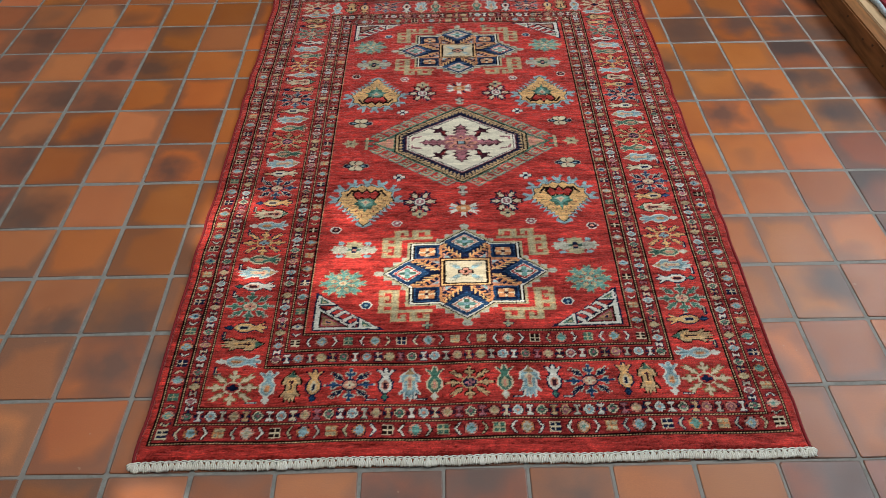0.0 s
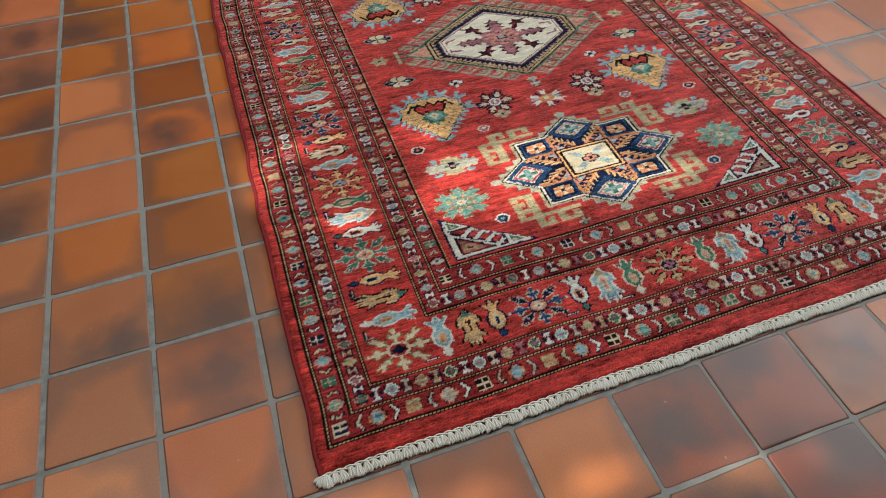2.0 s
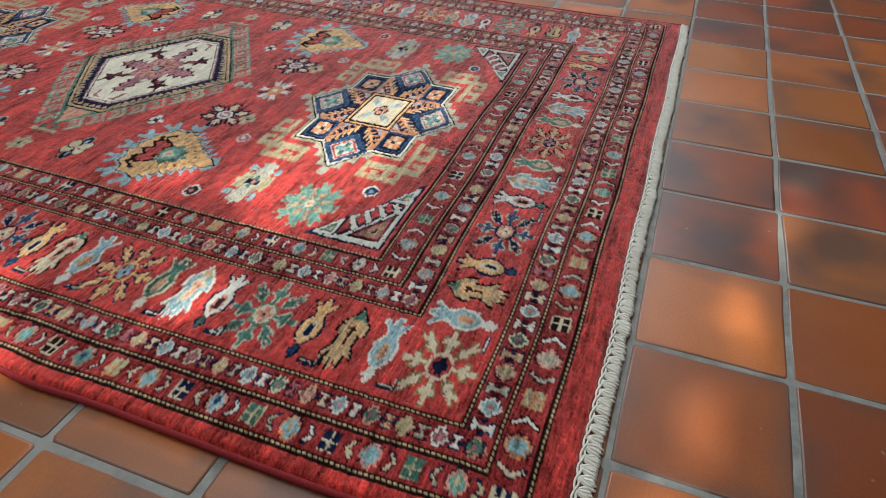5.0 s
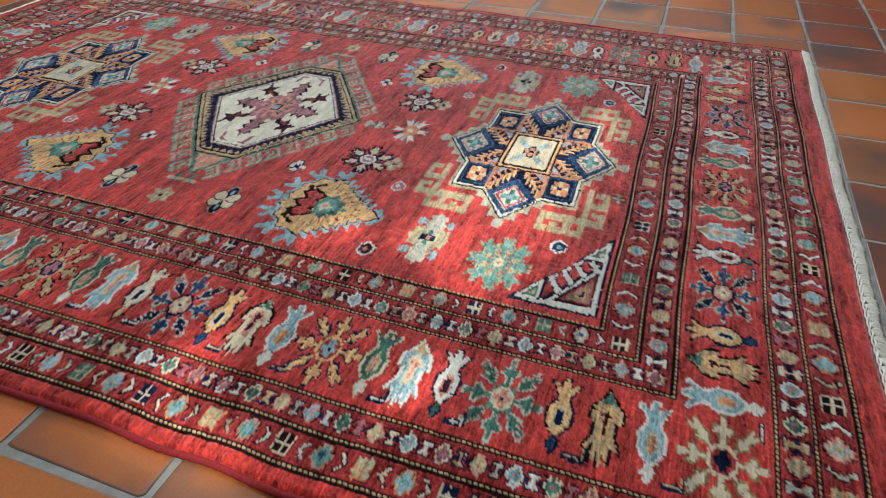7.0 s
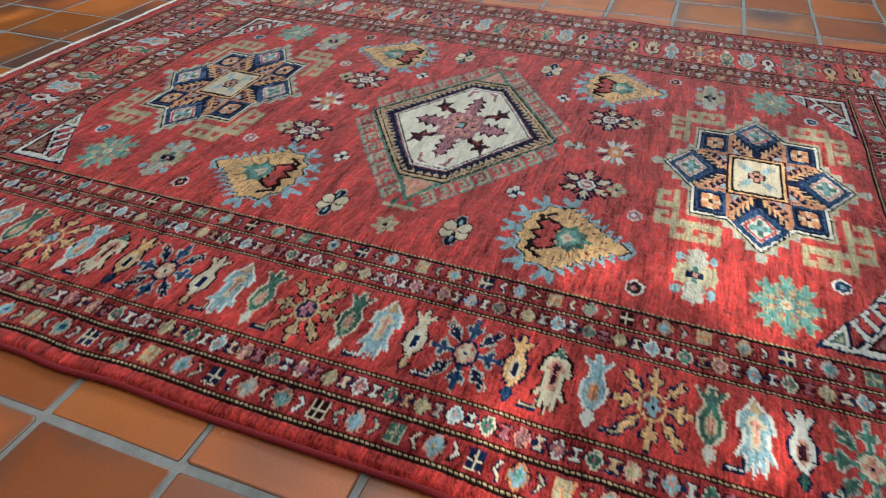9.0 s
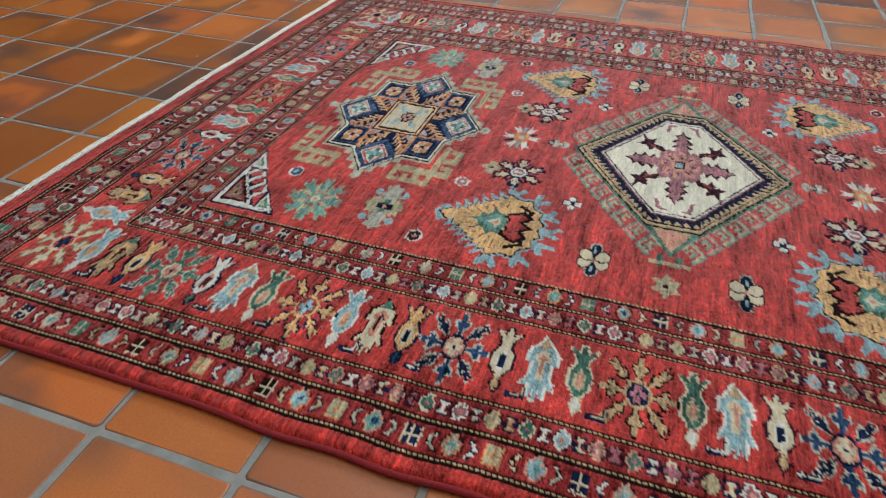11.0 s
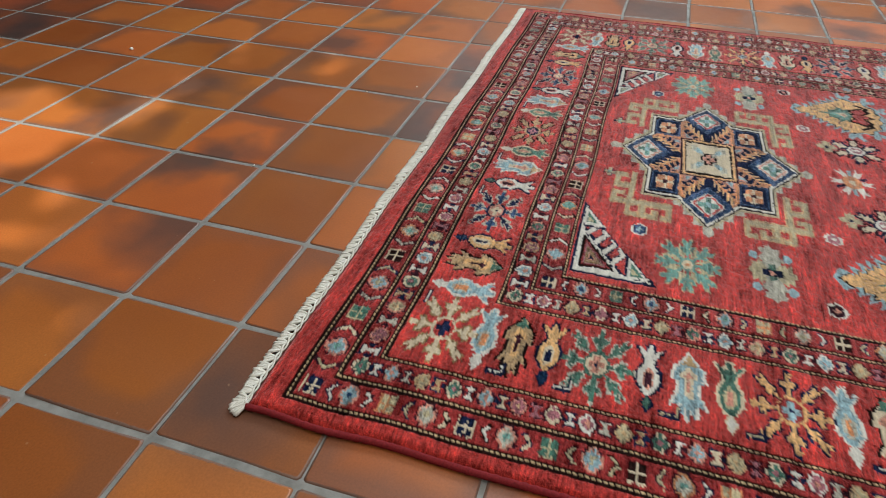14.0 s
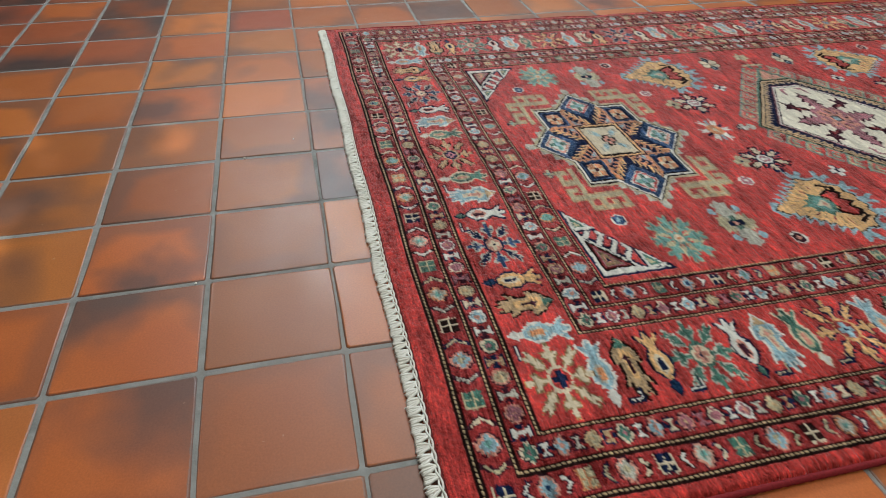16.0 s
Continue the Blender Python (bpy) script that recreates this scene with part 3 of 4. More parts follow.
def medallion(u, v, part_of, flip):
    m = Motif(u, v, 0.194, up=flip, tall=0.69)
    m.poly([(0, 1.06), (1.04, 0), (0, -1.06), (-1.04, 0)], None, part_of)
    m.rect(-.96, .96, -.98, .98, None, part_of)
    # key-shaped hooks off the four corners
    for grow, dye in ((.012, "tan"), (-.006, "sage")):
        for a0, a1, b0, b1 in ((.40, .86, .765, .815), (.79, .85, .36, .815), (.58, .635, .80, .985), (.43, .635, .935, .985), (.43, .48, .865, .985), (.80, .855, .80, .985), (.70, .855, .935, .985),
                               (.70, .745, .865, .985), (.84, 1.0, .62, .675), (.955, 1.0, .50, .675), (.90, 1.0, .50, .545), (.84, 1.0, .36, .40), (.955, 1.0, .36, .46), (.84, 1.0, .775, .815), (.955, 1.0, .70, .815)):
            m.four([(a0 - grow, b0 - grow), (a1 + grow, b0 - grow), (a1 + grow, b1 + grow), (a0 - grow, b1 + grow)], dye)
    star = lambda s, d: (m.rect(-.66 * s, .66 * s, -.66 * s, .66 * s, d), m.poly([(0, .97 * s), (.97 * s, 0), (0, -.97 * s), (-.97 * s, 0)], d))
    for k in range(-5, 6):                       # stepped fringe of the star
        t = k / 5
        for a, b in ((t * .5 + .5, .5 - t * .5), (t * .5 - .5, .5 + t * .5), (t * .5 + .5, t * .5 - .5), (t * .5 - .5, -t * .5 - .5)):
            m.rect(a * 1.03 - .04, a * 1.03 + .04, b * 1.03 - .04, b * 1.03 + .04, "grey")
    star(1.055, "sage"), star(1.015, "brown"), star(0.99, "white"), star(0.95, "brown"), star(0.925, "blue")
    for k in range(4):
        q = Motif(u, v, 0.194, 90 * k, up=flip, tall=0.69)
        q.poly([(-.31, .27), (.31, .27), (.31, .60), (0, .88), (-.31, .60)], "orange")
        q.poly([(-.275, .30), (.275, .30), (.275, .58), (0, .82), (-.275, .58)], "navy")
        for s in (-1, 1):                        # combs either side of the arm
            q.poly([(s * .03, .31), (s * .07, .31), (s * .27, .55), (s * .27, .60)], "orange")
            for i in range(5):
                a, c = .05 + i * .045, .31 + i * .055
                q.poly([(s * a, c), (s * (a + .022), c), (s * (a + .022), c + .10), (s * a, c + .12)], "gold")
                q.poly([(s * (a + .03), c + .01), (s * (a + .09), c - .02), (s * (a + .09), c + .01), (s * (a + .04), c + .04)], "orange")
            q.poly([(s * .27, .30), (s * .27, .43), (s * .14, .30)], "salmon"), q.poly([(s * .25, .32), (s * .25, .40), (s * .18, .32)], "sky")
        q.poly([(0, .43), (.27, .68), (0, .93), (-.27, .68)], "blue")
        q.poly([(0, .52), (.18, .69), (0, .86), (-.18, .69)], "white")
        q.poly([(0, .53), (.165, .69), (0, .85), (-.165, .69)], "red" if k % 2 else "salmon")
        q.poly([(0, .56), (.13, .69), (0, .82), (-.13, .69)], "white")
        q.rect(-.03, .03, .59, .79, "green"), q.rect(-.10, .10, .66, .72, "teal"), q.rect(-.03, .03, .66, .72, "sky")
        q.rect(.34, .59, .34, .59, "navy")
        for a, b in ((.40, .46), (.52, .46), (.46, .40), (.46, .52), (.41, .41), (.51, .51), (.41, .51), (.51, .41)):
            q.rect(a - .035, a + .035, b - .035, b + .035, "orange" if a in (.41, .51) else "cream")
        q.rect(.435, .485, .435, .485, "plum")
    m.rect(-.31, .31, -.31, .31, "plum"), m.rect(-.285, .285, -.285, .285, "gold"), m.rect(-.265, .265, -.265, .265, "brown"), m.rect(-.24, .24, -.24, .24, "cream")
    m.four([(.03, .03), (.06, .03), (.20, .13), (.20, .20), (.13, .20), (.03, .06)], "grey")
    m.four([(.07, .07), (.12, .07), (.17, .13), (.12, .15), (.07, .12)], "sky")
    m.rect(-.09, .09, -.045, .045, "brown"), m.rect(-.045, .045, -.09, .09, "brown")
    m.rect(-.07, .07, -.03, .03, "salmon"), m.rect(-.03, .03, -.07, .07, "salmon"), m.rect(-.02, .02, -.02, .02, "brown")
    for a, b in ((1.03, 0), (-1.03, 0), (0, 1.06), (0, -1.06)):
        m.ngon(a, b, .06, 8, "grey")


def diamond(part_of):
    m = Motif(0, RUG_MID, 0.262, tall=0.695)
    m.poly([(0, 1.02), (1.02, 0), (0, -1.02), (-1.02, 0)], None, part_of)
    # running key along the four slopes
    for s in (1, -1):
        for t in (1, -1):
            key = lambda f, out: (s * (.085 + .80 * f + out * .5), t * (.885 - .80 * f + out * .5))     # along the slope, and outwards from it
            m.poly([key(-.04, -.165), key(1.04, -.165), key(1.04, -.12), key(-.04, -.12)], "teal")
            for k in range(8):
                f = .055 + k * .127
                sq = lambda p, q, r, w: [key(f + p, r), key(f + q, r), key(f + q, w), key(f + p, w)]
                m.poly(sq(-.056, .054, -.085, .150), "teal"), m.poly(sq(-.046, .044, -.065, .130), "sage" if k % 3 else "salmon")
                m.poly(sq(-.030, .054, -.040, .098), "red"), m.poly(sq(-.016, .036, -.022, .078), "teal"), m.poly(sq(-.008, .036, -.006, .060), "sage"), m.poly(sq(.006, .036, .008, .040), "red")
                m.poly(sq(-.060, -.040, -.125, -.06), "teal")
    for t in (1, -1):
        m.ngon(0, t * .985, .045, 6, "grey")
    hexa = lambda x, y, c: [(x, c), (x, -c), (0, -y), (-x, -c), (-x, c), (0, y)]
    for x, y, c, dye in ((.715, .905, .20, "green"), (.695, .88, .19, "brown"), (.680, .86, .185, "tan")):
        m.poly(hexa(x, y, c), dye)
    for s in (1, -1):                            # blossoms in the two side corners
        m.poly([(s * .70, .18), (s * .94, 0), (s * .70, -.18)], "green"), m.poly([(s * .70, .14), (s * .89, 0), (s * .70, -.14)], "tan")
        for a, b in ((.75, .06), (.75, -.06), (.82, 0), (.74, 0)):
            m.ngon(s * a, b, .045, 6, "salmon")
        m.rect(s * .96 - .045, s * .96 + .045, -.085, -.04, "green"), m.rect(s * .96 - .045, s * .96 + .045, .04, .085, "green"), m.rect(s * .985 - .015, s * .985 + .015, -.14, .14, "sage")
    m.poly(hexa(.655, .83, .178), "brown"), m.poly(hexa(.645, .815, .176), "tan")
    # saw-tooth between gold and navy
    rim = hexa(.60, .72, .165)
    m.poly(rim, "navy")
    inner, outer = hexa(.60, .72, .165), hexa(.648, .80, .178)
    for k in range(6):
        (xa, ya), (xb, yb) = inner[k - 1], inner[k]
        (xc, yc), (xd, yd) = outer[k - 1], outer[k]
        n = 5 if abs(xa - xb) < .01 else 17
        for i in range(n):
            f, g, h = i / n, (i + .5) / n, (i + 1) / n
            m.poly([(xa + (xb - xa) * f, ya + (yb - ya) * f), (xc + (xd - xc) * g, yc + (yd - yc) * g), (xa + (xb - xa) * h, ya + (yb - ya) * h)], "navy")
    for x, y, c, dye in ((.585, .69, .16, "plum"), (.575, .67, .157, "mauve"), (.565, .655, .153, "white"), (.553, .64, .150, "brown"), (.543, .625, .146, "ivory")):
        m.poly(hexa(x, y, c), dye)
    tree = [(-.02, .10), (-.05, .20), (-.12, .22), (-.06, .26), (-.12, .30), (-.055, .34), (-.09, .38), (-.03, .40), (0, .46), (.03, .40), (.09, .38), (.055, .34), (.12, .30), (.06, .26), (.12, .22), (.05, .20), (.02, .10)]
    bird = [(.12, .12), (.20, .16), (.22, .24), (.30, .22), (.27, .29), (.34, .34), (.24, .33), (.20, .38), (.19, .30), (.13, .27), (.17, .23)]
    for k in range(4):
        q = Motif(0, RUG_MID, 0.262, 90 * k, tall=0.695)
        q.poly([(a * .80, b) for a, b in tree], "plum")
        q.poly([(a * .55, b * .96) for a, b in tree], "mauve")
    m.four(bird, "plum")
    m.four([(.16, .17), (.19, .21), (.22, .28), (.17, .26)], "deep")
    for s in (1, -1):                            # pale scrolls towards the side corners
        for t in (1, -1):
            m.poly([(s * .40, t * .15), (s * .52, t * .13), (s * .52, t * .03), (s * .49, t * .10), (s * .42, t * .12)], "mauve")
    for k in range(8):
        w = math.pi / 4 * k
        c, s = math.cos(w), math.sin(w)
        for pts, dye in (([(-.06, .04), (-.09, .14), (-.04, .21), (.04, .21), (.09, .14), (.06, .04)], "mauve"), ([(-.035, .06), (-.05, .14), (0, .18), (.05, .14), (.035, .06)], "salmon"), ([(-.015, .08), (0, .15), (.015, .08)], "plum")):
            m.poly([(a * c - b * s, a * s + b * c) for a, b in pts], dye)
    m.ngon(0, 0, .085, 8, "salmon", 22.5), m.rect(-.045, .045, -.045, .045, "plum"), m.rect(-.028, .028, -.028, .028, "sky")


def palmette(u, v, up, part_of):
    """A golden shield with combed sides, flames on the side towards the middle, a red crown and a green heart."""
    m = Motif(u, v, 0.088, up=up, tall=0.98)
    fill([m.to(1.02 * math.cos(k * math.pi / 8), 1.02 * math.sin(k * math.pi / 8)) for k in range(16)], None, part_of)
    prong = [(-.10, .50), (-.06, .84), (-.17, 1.02), (-.11, 1.10), (.0, .96), (.09, 1.14), (.16, 1.08), (.08, .84), (.10, .50)]
    for w, reach in ((-84, .98), (-56, 1.0), (-28, .92), (0, .90), (28, .92), (56, 1.0), (84, .98)):
        m.poly(turned(prong, w, reach), "sky" if abs(w) != 54 else "grey")
    teeth = 8
    for layer, (out, tip, dye) in enumerate(((1.05, .20, "sky"), (.985, .12, "brown"), (.95, .11, "gold"))):
        pts = [(0, .66), (.16, .74), (.30, .62), (.46, .66), (.58, .48), (.76, .44), (.74, .22)]
        for k in range(teeth):
            f0, f1 = k / teeth, (k + .55) / teeth
            pts += [(.78 - .78 * f0 + .03, .12 - .92 * f0), (.78 - .78 * f1 + tip, .12 - .92 * f1 - tip * .55)]
        pts.append((0, -.98))
        pts += [(-a, b) for a, b in pts[-2:0:-1]]
        m.poly([(a * out, b * out) for a, b in pts], dye)
    for s in (-1, 1):                            # dark strokes that part the comb
        for k in range(7):
            f = (k + .2) / 7.4
            a, b = .74 - .76 * f, .10 - .88 * f
            m.poly([(s * a * .55, b * .62 + .02), (s * a * .92, b * .94), (s * (a * .92 - .03), b * .94 - .03)], "olive" if k % 2 else "deep")
        m.poly([(s * .20, .44), (s * .44, .52), (s * .60, .26), (s * .54, .22), (s * .42, .42), (s * .22, .36)], "brown")
    m.poly([(-.44, .36), (-.26, .54), (-.12, .40), (0, .60), (.12, .40), (.26, .54), (.44, .36), (.26, .06), (.10, .16), (0, .06), (-.10, .16), (-.26, .06)], "brown")
    m.poly([(-.36, .34), (-.25, .45), (-.12, .32), (0, .50), (.12, .32), (.25, .45), (.36, .34), (.24, .13), (.10, .22), (0, .12), (-.10, .22), (-.24, .13)], "red")
    m.poly([(0, .16), (.12, .12), (.28, .08), (.24, 0), (.36, -.10), (.20, -.16), (.18, -.30), (.06, -.28), (0, -.50), (-.06, -.28), (-.18, -.30), (-.20, -.16), (-.36, -.10), (-.24, 0), (-.28, .08), (-.12, .12)], "green")
    m.poly([(0, .12), (.20, .04), (.22, -.08), (.08, -.16), (0, -.34), (-.08, -.16), (-.22, -.08), (-.20, .04)], "teal")
    m.poly([(0, .08), (.15, 0), (.06, -.06), (0, -.18), (-.06, -.06), (-.15, 0)], "cream"), m.ngon(0, -.01, .055, 4, "salmon")


def corner_triangle(u, v, s, t, part_of):
    """A stepped triangle with a comb along its long side and a small triangle at each tip; its square corner points outwards."""
    m = Motif(u, v, 0.142, mirror=-s, up=t, tall=0.66)
    m.poly([(0, 0), (1.0, 0), (0, 1.0)], None, part_of)
    three = lambda a, b, c, dye: m.poly([(a, b), (c, b), (a, c - a + b)], dye)
    m.poly([(-.035, -.035), (1.07, -.035), (1.0, .06), (.06, .06), (.06, 1.0), (-.035, 1.07)], "navy")
    m.poly([(0, 0), (1.0, 0), (.94, .052), (.052, .052), (.052, .94), (0, 1.0)], "white")
    three(.05, .05, .66, "navy"), three(.03, .03, .62, "white"), three(.065, .065, .535, "brown"), three(.085, .085, .475, "deep"), three(.105, .105, .42, "mauve"), three(.125, .125, .37, "olive"), three(.16, .16, .29, "salmon"), three(.18, .18, .25, "navy")
    for k in range(4):                           # hooked teeth along the long side
        a, b = .555 - k * .125, .135 + k * .125
        m.poly([(a - .06, b - .02), (a + .035, b - .075), (a + .155, b + .055), (a + .20, b + .01), (a + .245, b + .055), (a + .14, b + .17)], "navy")
        m.poly([(a - .04, b - .02), (a + .025, b - .055), (a + .145, b + .075), (a + .195, b + .03), (a + .225, b + .055), (a + .14, b + .145)], "white")
    for flip in (False, True):
        for pts, dye in (([(.66, .03), (1.04, -.02), (.66, .36)], "navy"), ([(.69, .03), (1.0, 0), (.69, .31)], "white"), ([(.725, .055), (.90, .055), (.725, .23)], "green"), ([(.745, .075), (.83, .075), (.745, .16)], "sage")):
            m.poly([(b, a) for a, b in pts] if flip else pts, dye)


def teal_star(m):
    for k in range(8):
        w = math.pi / 4 * k
        c, s = math.cos(w), math.sin(w)
        pts = FIR if k % 2 == 0 else FORK
        m.poly([(a * c - b * s, a * s + b * c) for a, b in wider(pts, .05)], "sage")
        m.poly([(a * c - b * s, a * s + b * c) for a, b in pts], "teal")
    m.spun([(x * .35, y * .62) for x, y in TONGUE], "sage", 8, 22.5)
    m.ngon(0, 0, .26, 8, "teal"), m.ngon(0, 0, .18, 8, "cream"), m.ngon(0, 0, .09, 4, "orange")


def grey_flower(m):
    for k in range(4):
        w = math.pi / 2 * k
        c, s = math.cos(w), math.sin(w)
        pts = [(-.12, .1), (-.40, .50), (-.28, .62), (-.36, .84), (-.12, .86), (0, 1.0), (.12, .86), (.36, .84), (.28, .62), (.40, .50), (.12, .1)]
        f = 1.0 if k % 2 else .78
        m.poly([((a * c - b * s), (a * s + b * c) * f) for a, b in pts], "grey" if k % 2 else "sage")
    for a, b in ((.55, .55), (-.55, .55), (.55, -.55), (-.55, -.55)):
        m.ngon(a, b, .16, 6, "sky")
    m.rect(-.28, .28, -.10, .10, "green"), m.rect(-.10, .10, -.30, .30, "navy"), m.rect(-.08, .08, -.08, .08, "salmon")


def petals4(m, a_dye, b_dye, heart):
    """Two dark petals sideways and two pairs of pale ones."""
    leaf = [(-.06, .08), (-.30, .45), (-.27, .82), (-.08, .98), (.08, .98), (.27, .82), (.30, .45), (.06, .08)]
    for w, dye, reach in ((90, b_dye, 1.0), (270, b_dye, 1.0), (28, a_dye, .86), (152, a_dye, .86), (208, a_dye, .86), (332, a_dye, .86)):
        m.poly(turned(wider(leaf, .09), w, reach), "stripe" if dye == a_dye else "grey")
        m.poly(turned(leaf, w, reach), dye)
    for s in (1, -1):
        m.rect(min(s * .42, s * .78), max(s * .42, s * .78), -.07, .07, "sky")
    m.ngon(0, 0, .12, 6, heart)


def cross4(m, dye, heart):
    for a, b in ((.6, 0), (-.6, 0), (0, .6), (0, -.6)):
        m.rect(a - .40, a + .40, b - .40, b + .40, "navy")
        m.rect(a - .32, a + .32, b - .32, b + .32, dye)
    m.rect(-.24, .24, -.24, .24, heart)


def fork_flower(m):
    for k in range(6):
        arm = turned([(x * .62, y * .84) for x, y in FIR], 60 * k + 30)
        m.poly([(x, y + .1) for x, y in turned(wider([(x * .9, y * .86) for x, y in FIR], .11), 60 * k + 30)], "navy" if k % 2 else "plum")
        m.poly([(x, y + .1) for x, y in arm], "cream")
    m.ngon(0, .1, .40, 6, "navy", 30), m.ngon(0, .1, .32, 6, "white", 30), m.ngon(0, .1, .22, 6, "mauve", 30), m.rect(-.05, .05, -.04, .24, "white")
    for x, y in ((-.26, -.88), (.26, -.88), (0, -.70), (0, -1.06)):
        m.ngon(x, y, .17, 6, "sage")
    m.ngon(0, -.88, .11, 4, "navy")


def small_star(m):
    m.spun([(-.10, 0), (-.16, .95), (0, .75), (.16, .95), (.10, 0)], "white", 6, 0)
    m.spun([(-.05, .2), (-.08, .8), (.08, .8), (.05, .2)], "sky", 2, 90), m.spun([(-.05, .2), (-.07, .8), (.07, .8), (.05, .2)], "navy", 2, 30)
    m.ngon(0, 0, .42, 8, "orange"), m.rect(-.12, .12, -.12, .12, "cream")


def bud(m, dye, heart):
    m.ngon(0, 0, 1.0, 6, "white"), m.ngon(0, 0, .78, 6, dye), m.ngon(0, 0, .36, 4, heart)


def field():
    number = 5
    for v, flip in ((0.430, 1), (2 * RUG_MID - 0.434, -1)):
        medallion(0.0, v, number, flip)
        number += 1
    diamond(number)
    number += 1
    for t in (1, -1):
        y = lambda v: RUG_MID + t * (RUG_MID - v) * (-1.0) if t > 0 else RUG_MID + (RUG_MID - v) * 0.99
        for s in (-1, 1):
            palmette(s * 0.246, y(0.662), t, number)
            number += 1
            corner_triangle(s * 0.331, (0.279 if t > 0 else far(0.279)), s, t, number)
            number += 1
            petals4(Motif(s * 0.281, y(0.798), 0.033, tall=0.72), "cream", "navy", "salmon")
            cross4(Motif(s * 0.165, y(0.751), 0.0165, tall=0.8), "white", "navy")
            fork_flower(Motif(s * 0.109, y(0.655), 0.046, up=t, tall=0.95))
            bud(Motif(s * 0.164, y(0.587), 0.014, tall=0.8), "mauve", "white")
            bud(Motif(s * 0.311, y(0.567), 0.015, tall=0.8), "plum", "salmon")
            grey_flower(Motif(s * 0.262, y(0.503), 0.058, tall=0.62))
            teal_star(Motif(s * 0.279, y(0.403), 0.053, tall=0.75))
            bud(Motif(s * 0.223, y(0.342), 0.015, tall=0.8), "blue", "sky")
            cross4(Motif(s * 0.087, y(0.286), 0.012, tall=0.8), "sage", "teal")
        small_star(Motif(0, y(0.634), 0.046, tall=0.72))
        cross4(Motif(0, y(0.692), 0.013, up=t, tall=1.0), "grey", "white")
    for s in (-1, 1):
        m = Motif(s * 0.302, RUG_MID, 0.024, tall=0.8)
        m.spun([(-.12, .1), (-.28, .6), (0, 1.0), (.28, .6), (.12, .1)], "sage", 6, 30), m.ngon(0, 0, .22, 4, "plum")
    return number


def loosen():
    """Knots along the edge of a colour stray by one, so no outline is ruled."""
    rng = np.random.default_rng(5)
    fixed = np.isin(cloth, [DYE_INDEX["stripe"], DYE_INDEX["bead"]])
    for chance, axis, by in ((0.10, 1, 1), (0.10, 1, -1), (0.05, 0, 1), (0.05, 0, -1)):
        other, held = np.roll(cloth, by, axis), np.roll(fixed, by, axis)
        take = (rng.random(cloth.shape) < chance) & ~fixed & ~held
        cloth[take] = other[take]


bands()
PARTS = field()
loosen()


def rug_place(u, v):
    """From cloth to floor: the rug lies a little askew, is slightly wider at the far end, and its edges waver."""
    x = 0.007 + 0.0149 * (v - 0.146) + u * (1 + 0.017 * (v - 0.146) / 1.47)
    x = x + 0.0018 * np.sin(v * 9.3 + 1.0 + u) * (np.abs(u) / RUG_U) ** 3 + 0.0016 * np.sin(v * 31 + u * 5 + 2 * np.sin(v * 11)) * (np.abs(u) / RUG_U) ** 6
    y = v - 0.004 * u * (v / RUG_V1) + 0.0012 * np.sin(u * 21 + v * 4)
    return x, y


